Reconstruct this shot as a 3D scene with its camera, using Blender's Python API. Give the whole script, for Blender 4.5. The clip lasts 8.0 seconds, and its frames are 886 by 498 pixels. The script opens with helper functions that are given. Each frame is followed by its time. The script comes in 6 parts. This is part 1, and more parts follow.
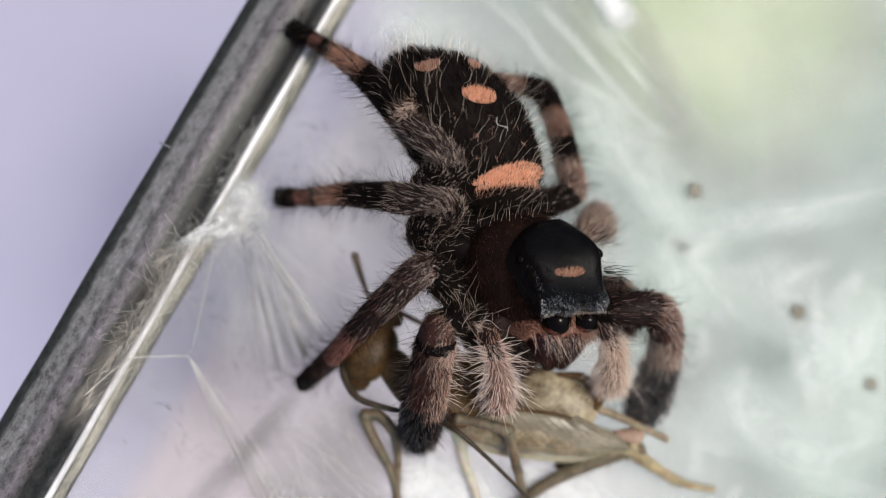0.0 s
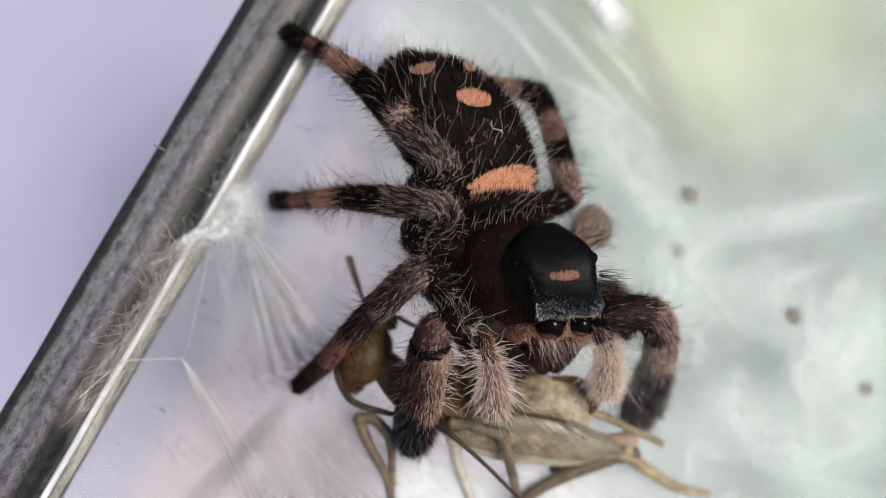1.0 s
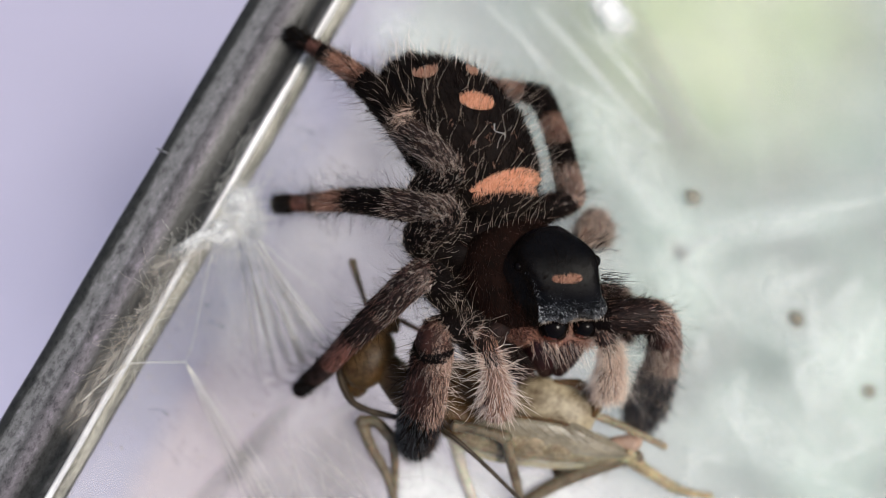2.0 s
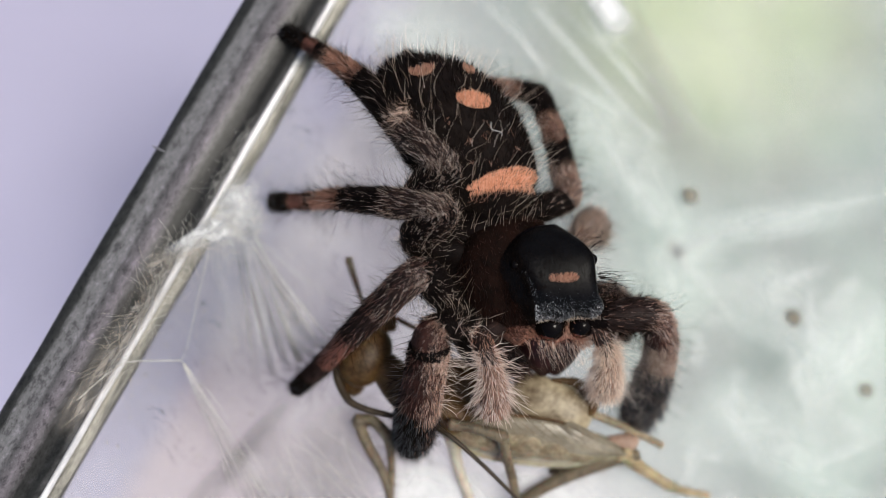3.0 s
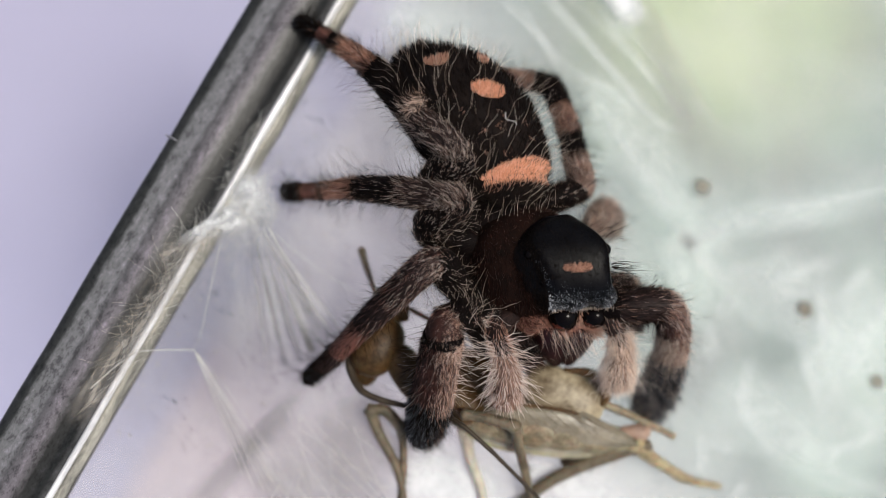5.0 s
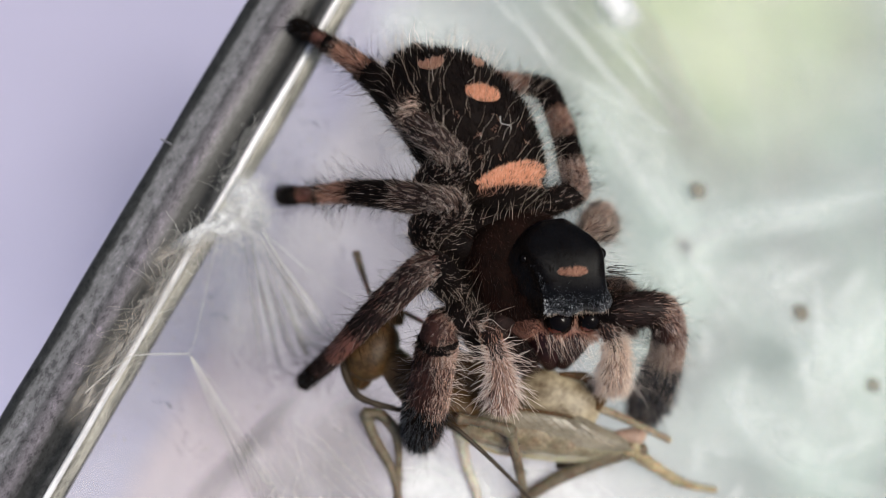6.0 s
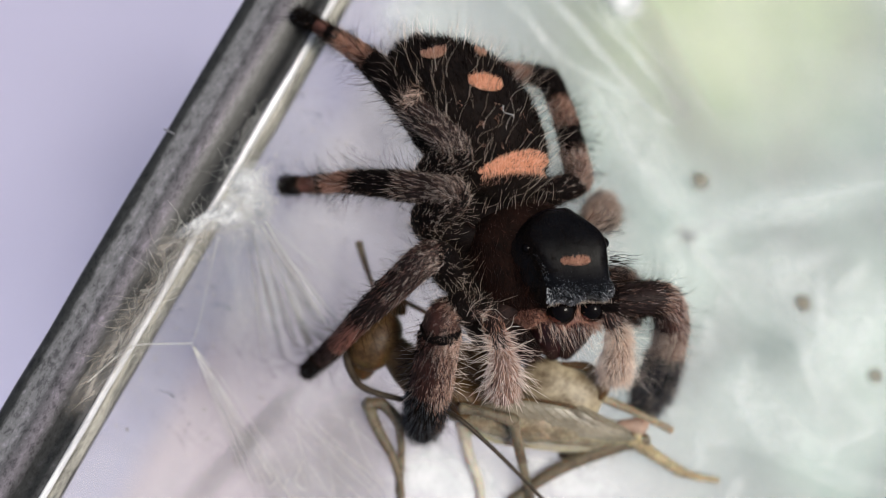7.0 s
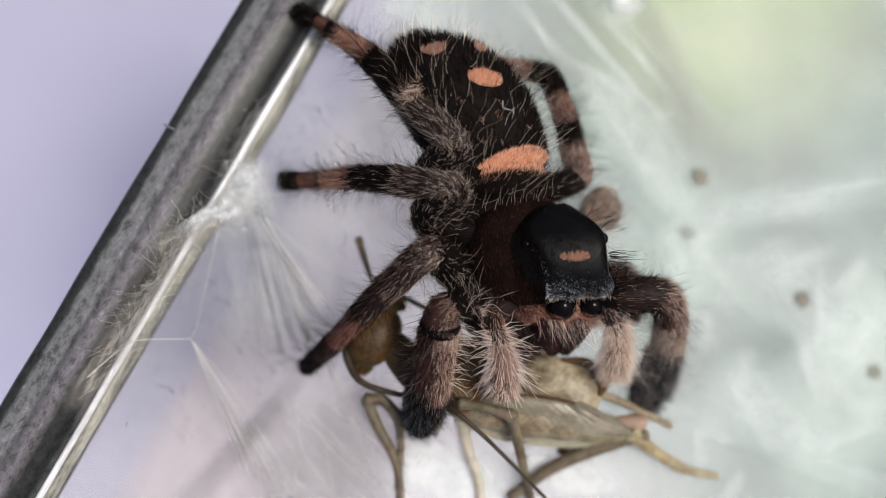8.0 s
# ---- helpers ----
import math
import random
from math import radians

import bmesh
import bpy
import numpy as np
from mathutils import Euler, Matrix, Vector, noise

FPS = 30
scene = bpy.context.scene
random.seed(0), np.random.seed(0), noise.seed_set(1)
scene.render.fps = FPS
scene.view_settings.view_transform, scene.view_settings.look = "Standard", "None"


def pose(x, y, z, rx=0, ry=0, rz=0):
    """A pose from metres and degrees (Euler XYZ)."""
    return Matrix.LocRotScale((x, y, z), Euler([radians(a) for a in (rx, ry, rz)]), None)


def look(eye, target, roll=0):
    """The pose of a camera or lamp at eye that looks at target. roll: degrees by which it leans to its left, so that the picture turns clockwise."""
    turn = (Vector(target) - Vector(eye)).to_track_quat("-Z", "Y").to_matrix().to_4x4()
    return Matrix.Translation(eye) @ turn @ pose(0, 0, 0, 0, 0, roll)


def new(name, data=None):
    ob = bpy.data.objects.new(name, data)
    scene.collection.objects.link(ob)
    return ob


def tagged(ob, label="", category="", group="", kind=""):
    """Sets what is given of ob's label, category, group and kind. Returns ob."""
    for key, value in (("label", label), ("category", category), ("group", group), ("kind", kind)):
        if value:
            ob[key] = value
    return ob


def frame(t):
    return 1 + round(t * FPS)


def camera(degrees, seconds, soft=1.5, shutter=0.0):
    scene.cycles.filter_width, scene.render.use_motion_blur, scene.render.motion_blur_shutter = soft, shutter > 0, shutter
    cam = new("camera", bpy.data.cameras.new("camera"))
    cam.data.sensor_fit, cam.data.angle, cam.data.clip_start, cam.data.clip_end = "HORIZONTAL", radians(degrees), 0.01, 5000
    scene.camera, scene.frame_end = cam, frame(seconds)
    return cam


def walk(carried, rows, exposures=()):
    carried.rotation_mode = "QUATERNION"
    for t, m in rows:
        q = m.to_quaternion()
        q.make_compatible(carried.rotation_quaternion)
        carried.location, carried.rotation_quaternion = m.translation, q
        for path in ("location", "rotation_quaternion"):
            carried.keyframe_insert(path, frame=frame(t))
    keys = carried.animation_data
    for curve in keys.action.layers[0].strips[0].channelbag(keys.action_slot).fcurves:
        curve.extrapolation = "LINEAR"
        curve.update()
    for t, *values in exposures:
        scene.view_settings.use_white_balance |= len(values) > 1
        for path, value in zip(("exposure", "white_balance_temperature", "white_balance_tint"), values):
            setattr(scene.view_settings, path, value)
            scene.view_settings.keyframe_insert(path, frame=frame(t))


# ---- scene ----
cam = camera(40.0, 8.0, soft=0.7)
cam.data.dof.use_dof = True
cam.data.dof.focus_distance = 0.0509
cam.data.dof.aperture_fstop = 13.0
PATH = [
    (0.0, -0.004787, -0.002878, 0.054716, 3.000, -5.000, 0.000),
    (0.5, -0.004592, -0.002992, 0.054656, 3.143, -4.945, 0.037),
    (1.0, -0.004537, -0.002764, 0.054663, 3.030, -4.984, 0.104),
    (1.5, -0.004646, -0.002656, 0.054675, 3.056, -4.932, 0.081),
    (3.0, -0.004505, -0.002589, 0.054598, 2.911, -4.986, 0.137),
    (3.5, -0.004764, -0.002853, 0.054578, 3.115, -5.182, 0.098),
    (4.0, -0.004903, -0.003008, 0.054514, 3.177, -5.097, 0.108),
    (4.5, -0.005368, -0.003059, 0.054506, 2.924, -5.270, 0.288),
    (6.0, -0.005027, -0.002796, 0.054489, 2.838, -5.185, 0.269),
    (6.5, -0.004923, -0.003095, 0.054506, 2.860, -5.091, 0.265),
    (7.0, -0.005170, -0.003248, 0.054440, 2.846, -5.226, 0.283),
    (7.5, -0.005116, -0.003326, 0.054447, 2.808, -5.203, 0.282),
    (8.0, -0.005157, -0.003455, 0.054481, 2.861, -5.233, 0.344),
]
walk(cam, [(t, pose(x, y, z, rx, ry, rz)) for t, x, y, z, rx, ry, rz in PATH])

# ---- light: soft daylight from a window side, high over the enclosure ----
SUN_FROM = Vector((0.40, -0.04, 0.90))
sky_world = bpy.data.worlds.new("daylight")
scene.world = sky_world
sky_world.use_nodes = True
wn, wl = sky_world.node_tree.nodes, sky_world.node_tree.links
sky = wn.new("ShaderNodeTexSky")
sky.sky_type, sky.sun_disc = "NISHITA", False
sky.sun_elevation = math.asin(SUN_FROM.normalized().z)
sky.sun_rotation = math.atan2(SUN_FROM.x, SUN_FROM.y)
sky.air_density, sky.dust_density, sky.ozone_density = 1.0, 4.0, 0.4
wl.new(sky.outputs[0], wn["Background"].inputs[0])
wn["Background"].inputs[1].default_value = 0.10
sun_data = bpy.data.lights.new("sun", "SUN")
sun_data.energy, sun_data.angle, sun_data.color = 2.35, radians(18), (1.0, 0.968, 0.885)
sun = new("sun", sun_data)
sun.matrix_world = look(SUN_FROM * 0.5, (0, 0, 0))
scene.view_settings.exposure = 0.08


# ---- materials ----
def nodes_of(name):
    m = bpy.data.materials.new(name)
    m.use_nodes = True
    nt = m.node_tree
    return m, nt, nt.nodes["Principled BSDF"]


def noise_node(nt, scale, detail=4.0, rough=0.6, stretch=(1, 1, 1)):
    """Noise in object space; scale is in features per millimetre."""
    co = nt.nodes.new("ShaderNodeTexCoord")
    mp = nt.nodes.new("ShaderNodeMapping")
    mp.inputs["Scale"].default_value = [1000 * s for s in stretch]
    nt.links.new(co.outputs["Object"], mp.inputs["Vector"])
    n = nt.nodes.new("ShaderNodeTexNoise")
    n.inputs["Scale"].default_value, n.inputs["Detail"].default_value, n.inputs["Roughness"].default_value = scale, detail, rough
    nt.links.new(mp.outputs[0], n.inputs["Vector"])
    return n.outputs["Fac"]


def ramp(nt, fac, stops):
    r = nt.nodes.new("ShaderNodeValToRGB")
    while len(r.color_ramp.elements) < len(stops):
        r.color_ramp.elements.new(0.5)
    for e, (p, c) in zip(r.color_ramp.elements, stops):
        e.position, e.color = p, (*c, 1)
    nt.links.new(fac, r.inputs[0])
    return r.outputs[0]


def mix(nt, fac, a, b, blend="MIX"):
    m = nt.nodes.new("ShaderNodeMix")
    m.data_type, m.blend_type = "RGBA", blend
    for sock, v in ((m.inputs[0], fac), (m.inputs[6], a), (m.inputs[7], b)):
        if isinstance(v, bpy.types.NodeSocket):
            nt.links.new(v, sock)
        else:
            sock.default_value = v if isinstance(v, float) else (*v, 1)
    return m.outputs[2]


def maths(nt, op, a, b=0.0, clamp=False):
    m = nt.nodes.new("ShaderNodeMath")
    m.operation, m.use_clamp = op, clamp
    for sock, v in zip(m.inputs, (a, b)):
        if isinstance(v, bpy.types.NodeSocket):
            nt.links.new(v, sock)
        else:
            sock.default_value = v
    return m.outputs[0]


def bump(nt, bsdf, height, strength, dist):
    b = nt.nodes.new("ShaderNodeBump")
    b.inputs["Strength"].default_value, b.inputs["Distance"].default_value = strength, dist * 0.001
    nt.links.new(height, b.inputs["Height"])
    nt.links.new(b.outputs[0], bsdf.inputs["Normal"])


def surface(name, dark, light, scale, rough=0.5, fine=8.0, relief=0.3, depth=0.05, metal=0.0, spec=0.5, coat=0.0, stretch=(1, 1, 1), soft=0.0):
    """A surface mottled at two scales, with fine relief."""
    m, nt, b = nodes_of(name)
    big, small = noise_node(nt, scale, stretch=stretch), noise_node(nt, scale * fine, stretch=stretch)
    f = maths(nt, "ADD", maths(nt, "MULTIPLY", big, 0.65), maths(nt, "MULTIPLY", small, 0.35))
    nt.links.new(ramp(nt, f, [(0.36, dark), (0.64, light)]), b.inputs["Base Color"])
    nt.links.new(maths(nt, "ADD", maths(nt, "MULTIPLY", small, 0.3), rough - 0.15), b.inputs["Roughness"])
    b.inputs["Metallic"].default_value, b.inputs["Specular IOR Level"].default_value, b.inputs["Coat Weight"].default_value = metal, spec, coat
    if soft:
        b.inputs["Subsurface Weight"].default_value, b.inputs["Subsurface Scale"].default_value = soft, 0.0008
    bump(nt, b, small, relief, depth)
    return m


def hair_material(name, stops, rough=0.32, spec=0.6):
    """Fine hairs, each with a tone of its own."""
    m, nt, b = nodes_of(name)
    g = nt.nodes.new("ShaderNodeNewGeometry")
    n = len(stops)
    nt.links.new(ramp(nt, g.outputs["Random Per Island"], [(i / (n - 1), c) for i, c in enumerate(stops)]), b.inputs["Base Color"])
    b.inputs["Roughness"].default_value, b.inputs["Specular IOR Level"].default_value = rough, spec
    return m


CUTICLE = surface("dark_cuticle", (0.002, 0.0015, 0.0015), (0.008, 0.005, 0.0045), 1.2, 0.6, spec=0.05)
CUTICLE_BROWN = surface("brown_cuticle", (0.007, 0.004, 0.004), (0.028, 0.014, 0.011), 1.2, 0.6, spec=0.2)
CUTICLE_ROSY = surface("rosy_cuticle", (0.010, 0.004, 0.003), (0.060, 0.021, 0.015), 1.2, 0.6, spec=0.2, stretch=(1, 1, 1))
CUTICLE_RED = surface("reddish_cuticle", (0.07, 0.022, 0.015), (0.20, 0.075, 0.050), 1.5, 0.5)
CUTICLE_ORANGE = surface("tan_cuticle", (0.16, 0.070, 0.045), (0.34, 0.17, 0.115), 2.0, 0.6, spec=0.2)
CUTICLE_PALP = surface("palp_cuticle", (0.08, 0.043, 0.032), (0.32, 0.20, 0.15), 2.0, 0.6, spec=0.2)
CARAPACE = surface("carapace_brown", (0.003, 0.002, 0.0015), (0.015, 0.006, 0.004), 1.0, 0.8, spec=0.06)
HEAD_BLACK = surface("head_black", (0.0015, 0.0015, 0.002), (0.005, 0.005, 0.006), 1.2, 0.30, fine=16, relief=0.5, depth=0.02, spec=0.065)
ABDOMEN_BLACK = surface("abdomen_black", (0.004, 0.003, 0.003), (0.014, 0.009, 0.007), 1.0, 0.8, relief=0.5, spec=0.1)
SPOT_ORANGE = surface("orange_scales", (0.66, 0.29, 0.17), (0.86, 0.44, 0.28), 1.6, 0.8, relief=0.6, spec=0.15)
EYE_BLACK, _nt, _b = nodes_of("eye_lens")
_b.inputs["Base Color"].default_value, _b.inputs["Roughness"].default_value, _b.inputs["Coat Weight"].default_value = (0.003, 0.002, 0.002, 1), 0.05, 0.0
_b.inputs["Specular IOR Level"].default_value = 0.10
RETINA, _nt, _b = nodes_of("eye_retina")
_nt.links.new(ramp(_nt, noise_node(_nt, 3.0), [(0.3, (0.03, 0.006, 0.004)), (0.7, (0.10, 0.022, 0.012))]), _b.inputs["Base Color"])
_b.inputs["Roughness"].default_value, _b.inputs["Coat Weight"].default_value = 0.05, 0.0
FANG = surface("maroon_fang_base", (0.004, 0.001, 0.001), (0.022, 0.004, 0.006), 1.0, 0.35, spec=0.22)
HAIR_PALE = hair_material("pale_hair", [(0.03, 0.015, 0.011), (0.16, 0.092, 0.070), (0.46, 0.31, 0.25), (0.97, 0.84, 0.75)], 0.24, 0.9)
HAIR_CREAM = hair_material("cream_hair", [(0.34, 0.24, 0.17), (0.60, 0.47, 0.37), (0.80, 0.69, 0.58)])
HAIR_GREY = hair_material("grey_hair", [(0.05, 0.034, 0.028), (0.20, 0.145, 0.12), (0.58, 0.47, 0.41)])
HAIR_PEACH = hair_material("peach_hair", [(0.55, 0.33, 0.23), (0.80, 0.55, 0.42), (0.92, 0.74, 0.62)])
HAIR_BLONDE = hair_material("blonde_hair", [(0.60, 0.42, 0.31), (0.86, 0.67, 0.53), (0.95, 0.83, 0.71)])
HAIR_BLUSH = hair_material("blush_hair", [(0.40, 0.26, 0.21), (0.72, 0.54, 0.46), (0.90, 0.76, 0.69)])
HAIR_WHITE = hair_material("white_hair", [(0.50, 0.37, 0.31), (0.80, 0.67, 0.58), (0.88, 0.80, 0.72)])
HAIR_BLACK = hair_material("black_hair", [(0.003, 0.002, 0.002), (0.007, 0.005, 0.004), (0.020, 0.013, 0.010)], 0.6, 0.02)
HAIR_SLATE = hair_material("slate_hair", [(0.012, 0.013, 0.016), (0.045, 0.050, 0.058), (0.17, 0.18, 0.195)], 0.5, 0.3)
HAIR_BROWN = hair_material("brown_hair", [(0.009, 0.004, 0.003), (0.030, 0.012, 0.008), (0.08, 0.032, 0.021)], 0.45, 0.3)
HAIR_RED = hair_material("rosy_hair", [(0.05, 0.014, 0.010), (0.17, 0.058, 0.038), (0.40, 0.19, 0.13)])
HAIR_RUST = hair_material("rust_hair", [(0.15, 0.052, 0.030), (0.40, 0.175, 0.108), (0.66, 0.38, 0.27)])
HAIR_RUSSET = hair_material("russet_hair", [(0.003, 0.0015, 0.0015), (0.009, 0.004, 0.003), (0.032, 0.012, 0.008)], 0.6, 0.06)
HAIR_TAN = hair_material("tan_hair", [(0.30, 0.13, 0.08), (0.50, 0.25, 0.16), (0.66, 0.40, 0.29)])
HAIR_ORANGE = hair_material("orange_hair", [(0.60, 0.25, 0.14), (0.84, 0.42, 0.26), (0.94, 0.58, 0.42)], 0.7, 0.15)
HAIR_SPARK = hair_material("brow_sparkle", [(0.25, 0.26, 0.29), (0.80, 0.82, 0.86), (1.0, 1.0, 1.0)], 0.16, 1.0)
HAIR_SILVER = hair_material("silver_scales", [(0.006, 0.006, 0.008), (0.014, 0.015, 0.018), (0.08, 0.084, 0.095), (0.30, 0.315, 0.35)], 0.2, 0.8)
CRICKET_TAN = surface("cricket_tan", (0.15, 0.115, 0.07), (0.36, 0.295, 0.195), 1.4, 0.5, fine=4, spec=0.3, soft=0.4)
CRICKET_BROWN = surface("cricket_brown", (0.030, 0.015, 0.005), (0.115, 0.064, 0.024), 0.8, 0.42, spec=0.2, soft=0.2)
CRICKET_YELLOW = surface("cricket_yellow", (0.24, 0.185, 0.10), (0.48, 0.40, 0.24), 1.4, 0.5, fine=4, spec=0.3, soft=0.4)
CRICKET_PALE = surface("cricket_pale", (0.42, 0.385, 0.30), (0.64, 0.60, 0.49), 1.4, 0.5, fine=4, spec=0.3, soft=0.4)
CRICKET_DARK = surface("cricket_antenna", (0.022, 0.015, 0.009), (0.062, 0.045, 0.028), 3.0, 0.45, spec=0.25)
CRICKET_DUN = surface("cricket_dun", (0.070, 0.054, 0.034), (0.215, 0.175, 0.115), 0.7, 0.5, fine=5, spec=0.3, soft=0.3)
HAIR_DUN = hair_material("dun_spines", [(0.10, 0.07, 0.04), (0.34, 0.27, 0.17)])
CRICKET_PINK = surface("cricket_pink", (0.28, 0.17, 0.12), (0.46, 0.33, 0.25), 1.4, 0.5, spec=0.3)
CRICKET_SHELL = surface("cricket_shell", (0.075, 0.045, 0.020), (0.48, 0.405, 0.27), 0.9, 0.42, fine=3, spec=0.3)
WING, _nt, _b = nodes_of("cricket_wing")
_co = _nt.nodes.new("ShaderNodeTexCoord")
_mp = _nt.nodes.new("ShaderNodeMapping")
_mp.inputs["Scale"].default_value = (2600, 6500, 1000)
_nt.links.new(_co.outputs["Object"], _mp.inputs[0])
_vo = _nt.nodes.new("ShaderNodeTexVoronoi")
_vo.feature = "DISTANCE_TO_EDGE"
_vo.inputs["Scale"].default_value = 1.0
_nt.links.new(_mp.outputs[0], _vo.inputs["Vector"])
_cell = ramp(_nt, _vo.outputs["Distance"], [(0.02, (0.86, 0.83, 0.78)), (0.16, (1, 1, 1))])
_tone = ramp(_nt, noise_node(_nt, 0.9, 4.0, 0.6, (0.8, 1.2, 1)), [(0.32, (0.22, 0.185, 0.13)), (0.68, (0.46, 0.405, 0.31))])
_nt.links.new(mix(_nt, 1.0, _tone, _cell, "MULTIPLY"), _b.inputs["Base Color"])
_b.inputs["Roughness"].default_value, _b.inputs["Alpha"].default_value = 0.36, 0.66
bump(_nt, _b, _vo.outputs["Distance"], 0.15, 0.02)
WING_PALE = surface("cricket_hind_wing", (0.40, 0.35, 0.26), (0.66, 0.61, 0.51), 0.9, 0.35, fine=4, spec=0.4, stretch=(0.6, 1.4, 1))
WING_PALE.node_tree.nodes["Principled BSDF"].inputs["Alpha"].default_value = 0.62
DUST = surface("dust_grain", (0.17, 0.155, 0.14), (0.42, 0.39, 0.36), 2.0, 0.8)


def silk_material(name, colour, low, high, scale, stretch, top=1.0):
    """Silk: thin fibres with gaps between them; the fade attribute thins the rim of a sheet."""
    m, nt, b = nodes_of(name)
    b.inputs["Base Color"].default_value, b.inputs["Roughness"].default_value = (*colour, 1), 0.45
    b.inputs["Sheen Weight"].default_value = 0.3
    at = nt.nodes.new("ShaderNodeAttribute")
    at.attribute_name = "fade"
    n1, n2 = noise_node(nt, scale, 5.0, 0.65, stretch), noise_node(nt, scale * 0.22, 2.0)
    f = maths(nt, "ADD", maths(nt, "MULTIPLY", n1, 0.7), maths(nt, "MULTIPLY", n2, 0.3))
    r = nt.nodes.new("ShaderNodeMapRange")
    r.inputs[1].default_value, r.inputs[2].default_value, r.inputs[4].default_value = low, high, top
    nt.links.new(f, r.inputs[0])
    nt.links.new(maths(nt, "MULTIPLY", r.outputs[0], at.outputs["Fac"]), b.inputs["Alpha"])
    return m


DROPPING = silk_material("dropping", (0.13, 0.098, 0.05), 0.1, 0.45, 0.8, (1, 1, 1), 0.78)
SILK_FAN = silk_material("silk_fan", (0.706, 0.706, 0.697), 0.40, 0.74, 0.5, (0.22, 4.0, 1), 0.48)
SILK_WOOL = silk_material("silk_wool", (0.47, 0.425, 0.37), 0.38, 0.64, 1.4, (0.5, 2.4, 1), 0.75)
SILK_PAD = silk_material("silk_pad", (0.739, 0.748, 0.748), 0.34, 0.64, 2.6, (1, 1, 1), 0.9)
# solid white that paints a specular glare spot
SILK_GLARE = silk_material("silk_glare", (0.781, 0.798, 0.79), 0.10, 0.45, 0.8, (1, 1, 1), 0.97)
SILK_SOFT = silk_material("silk_soft", (0.722, 0.773, 0.748), 0.25, 0.75, 0.2, (1, 1, 1), 0.55)
# soft leg and body shadows on the floor, painted as grey sheets
SHADE_BAND = silk_material("shade_band", (0.20, 0.195, 0.20), -0.2, 0.75, 0.3, (0.5, 1.6, 1), 0.36)
SHADE_THIN = silk_material("thin_shade", (0.24, 0.22, 0.225), 0.22, 0.66, 0.45, (0.35, 2.0, 1), 0.52)
SILK_VEIL = silk_material("silk_veil", (0.80, 0.84, 0.82), 0.30, 0.75, 0.5, (0.6, 1.6, 1), 0.42)
# grey for silk strands that also carry painted leg shade
SILK_SHADE_STREAK = silk_material("silk_shade_streak", (0.28, 0.265, 0.255), 0.20, 0.70, 0.4, (0.3, 2.0, 1), 0.46)
# near-white film that paints the backlit glow of the floor
SILK_GLOW = silk_material("silk_glow", (0.90, 0.92, 0.91), 0.25, 0.70, 0.25, (1, 1, 1), 0.8)
# dark film that paints a soft shadow band over the floor
SILK_SHADE = silk_material("silk_shade", (0.17, 0.165, 0.175), 0.05, 0.80, 0.14, (0.4, 1.4, 1), 0.50)
SILK_MIST = silk_material("silk_mist", (0.706, 0.773, 0.739), 0.32, 0.66, 0.14, (0.8, 1.1, 1), 0.62)
SMUDGE = silk_material("floor_smudge", (0.16, 0.15, 0.155), 0.54, 0.68, 3.0, (0.6, 1.4, 1), 0.55)
SILK_THREAD = surface("silk_thread", (0.508, 0.492, 0.443), (0.697, 0.689, 0.656), 2.0, 0.4)
SILK_TAN = surface("silk_tan_thread", (0.344, 0.295, 0.23), (0.574, 0.533, 0.459), 2.0, 0.4)

# tabletop, far below: smooth lilac laminate
TABLE, _nt, _b = nodes_of("lilac_laminate")
_c = ramp(_nt, noise_node(_nt, 0.010, 2.0, 0.5, (0.195, 1.092, 0.78)), [(0.35, (0.43, 0.41, 0.555)), (0.65, (0.505, 0.49, 0.67))])
_nt.links.new(mix(_nt, 0.06, _c, ramp(_nt, noise_node(_nt, 2.0), [(0.3, (0.4, 0.4, 0.45)), (0.7, (0.7, 0.7, 0.75))])), _b.inputs["Base Color"])
_b.inputs["Roughness"].default_value = 0.6

# enclosure floor: milky acrylic, filmed over with old silk, tinted green towards one side
FLOOR, _nt, _b = nodes_of("filmed_clear_acrylic")
_film = ramp(_nt, noise_node(_nt, 0.12, 3.0), [(0.35, (0.484, 0.476, 0.484)), (0.65, (0.593, 0.593, 0.593))])
_stain = ramp(_nt, noise_node(_nt, 1.1, 6.0, 0.7), [(0.30, (0.80, 0.78, 0.78)), (0.50, (1, 1, 1))])
_nt.links.new(mix(_nt, 1.0, _film, _stain, "MULTIPLY"), _b.inputs["Base Color"])
_haze = _nt.nodes.new("ShaderNodeMapRange")
_haze.inputs[1].default_value, _haze.inputs[2].default_value, _haze.inputs[3].default_value, _haze.inputs[4].default_value = 0.3, 0.7, 0.06, 0.24
_nt.links.new(noise_node(_nt, 0.22, 4.0, 0.6), _haze.inputs[0])
_nt.links.new(_haze.outputs[0], _b.inputs["Alpha"])
_b.inputs["Roughness"].default_value = 0.38
bump(_nt, _b, noise_node(_nt, 2.5, 4.0), 0.15, 0.05)

# added backdrop sheet under the clear floor: lilac grey running into mint and a yellow-green patch
LINER, _nt, _b = nodes_of("mottled_backdrop")
_co = _nt.nodes.new("ShaderNodeTexCoord")
_sp = _nt.nodes.new("ShaderNodeSeparateXYZ")
_nt.links.new(_co.outputs["Object"], _sp.inputs[0])
_gx = _nt.nodes.new("ShaderNodeMapRange")
_gx.interpolation_type = "SMOOTHSTEP"
_gx.inputs[1].default_value, _gx.inputs[2].default_value = -0.007, 0.030
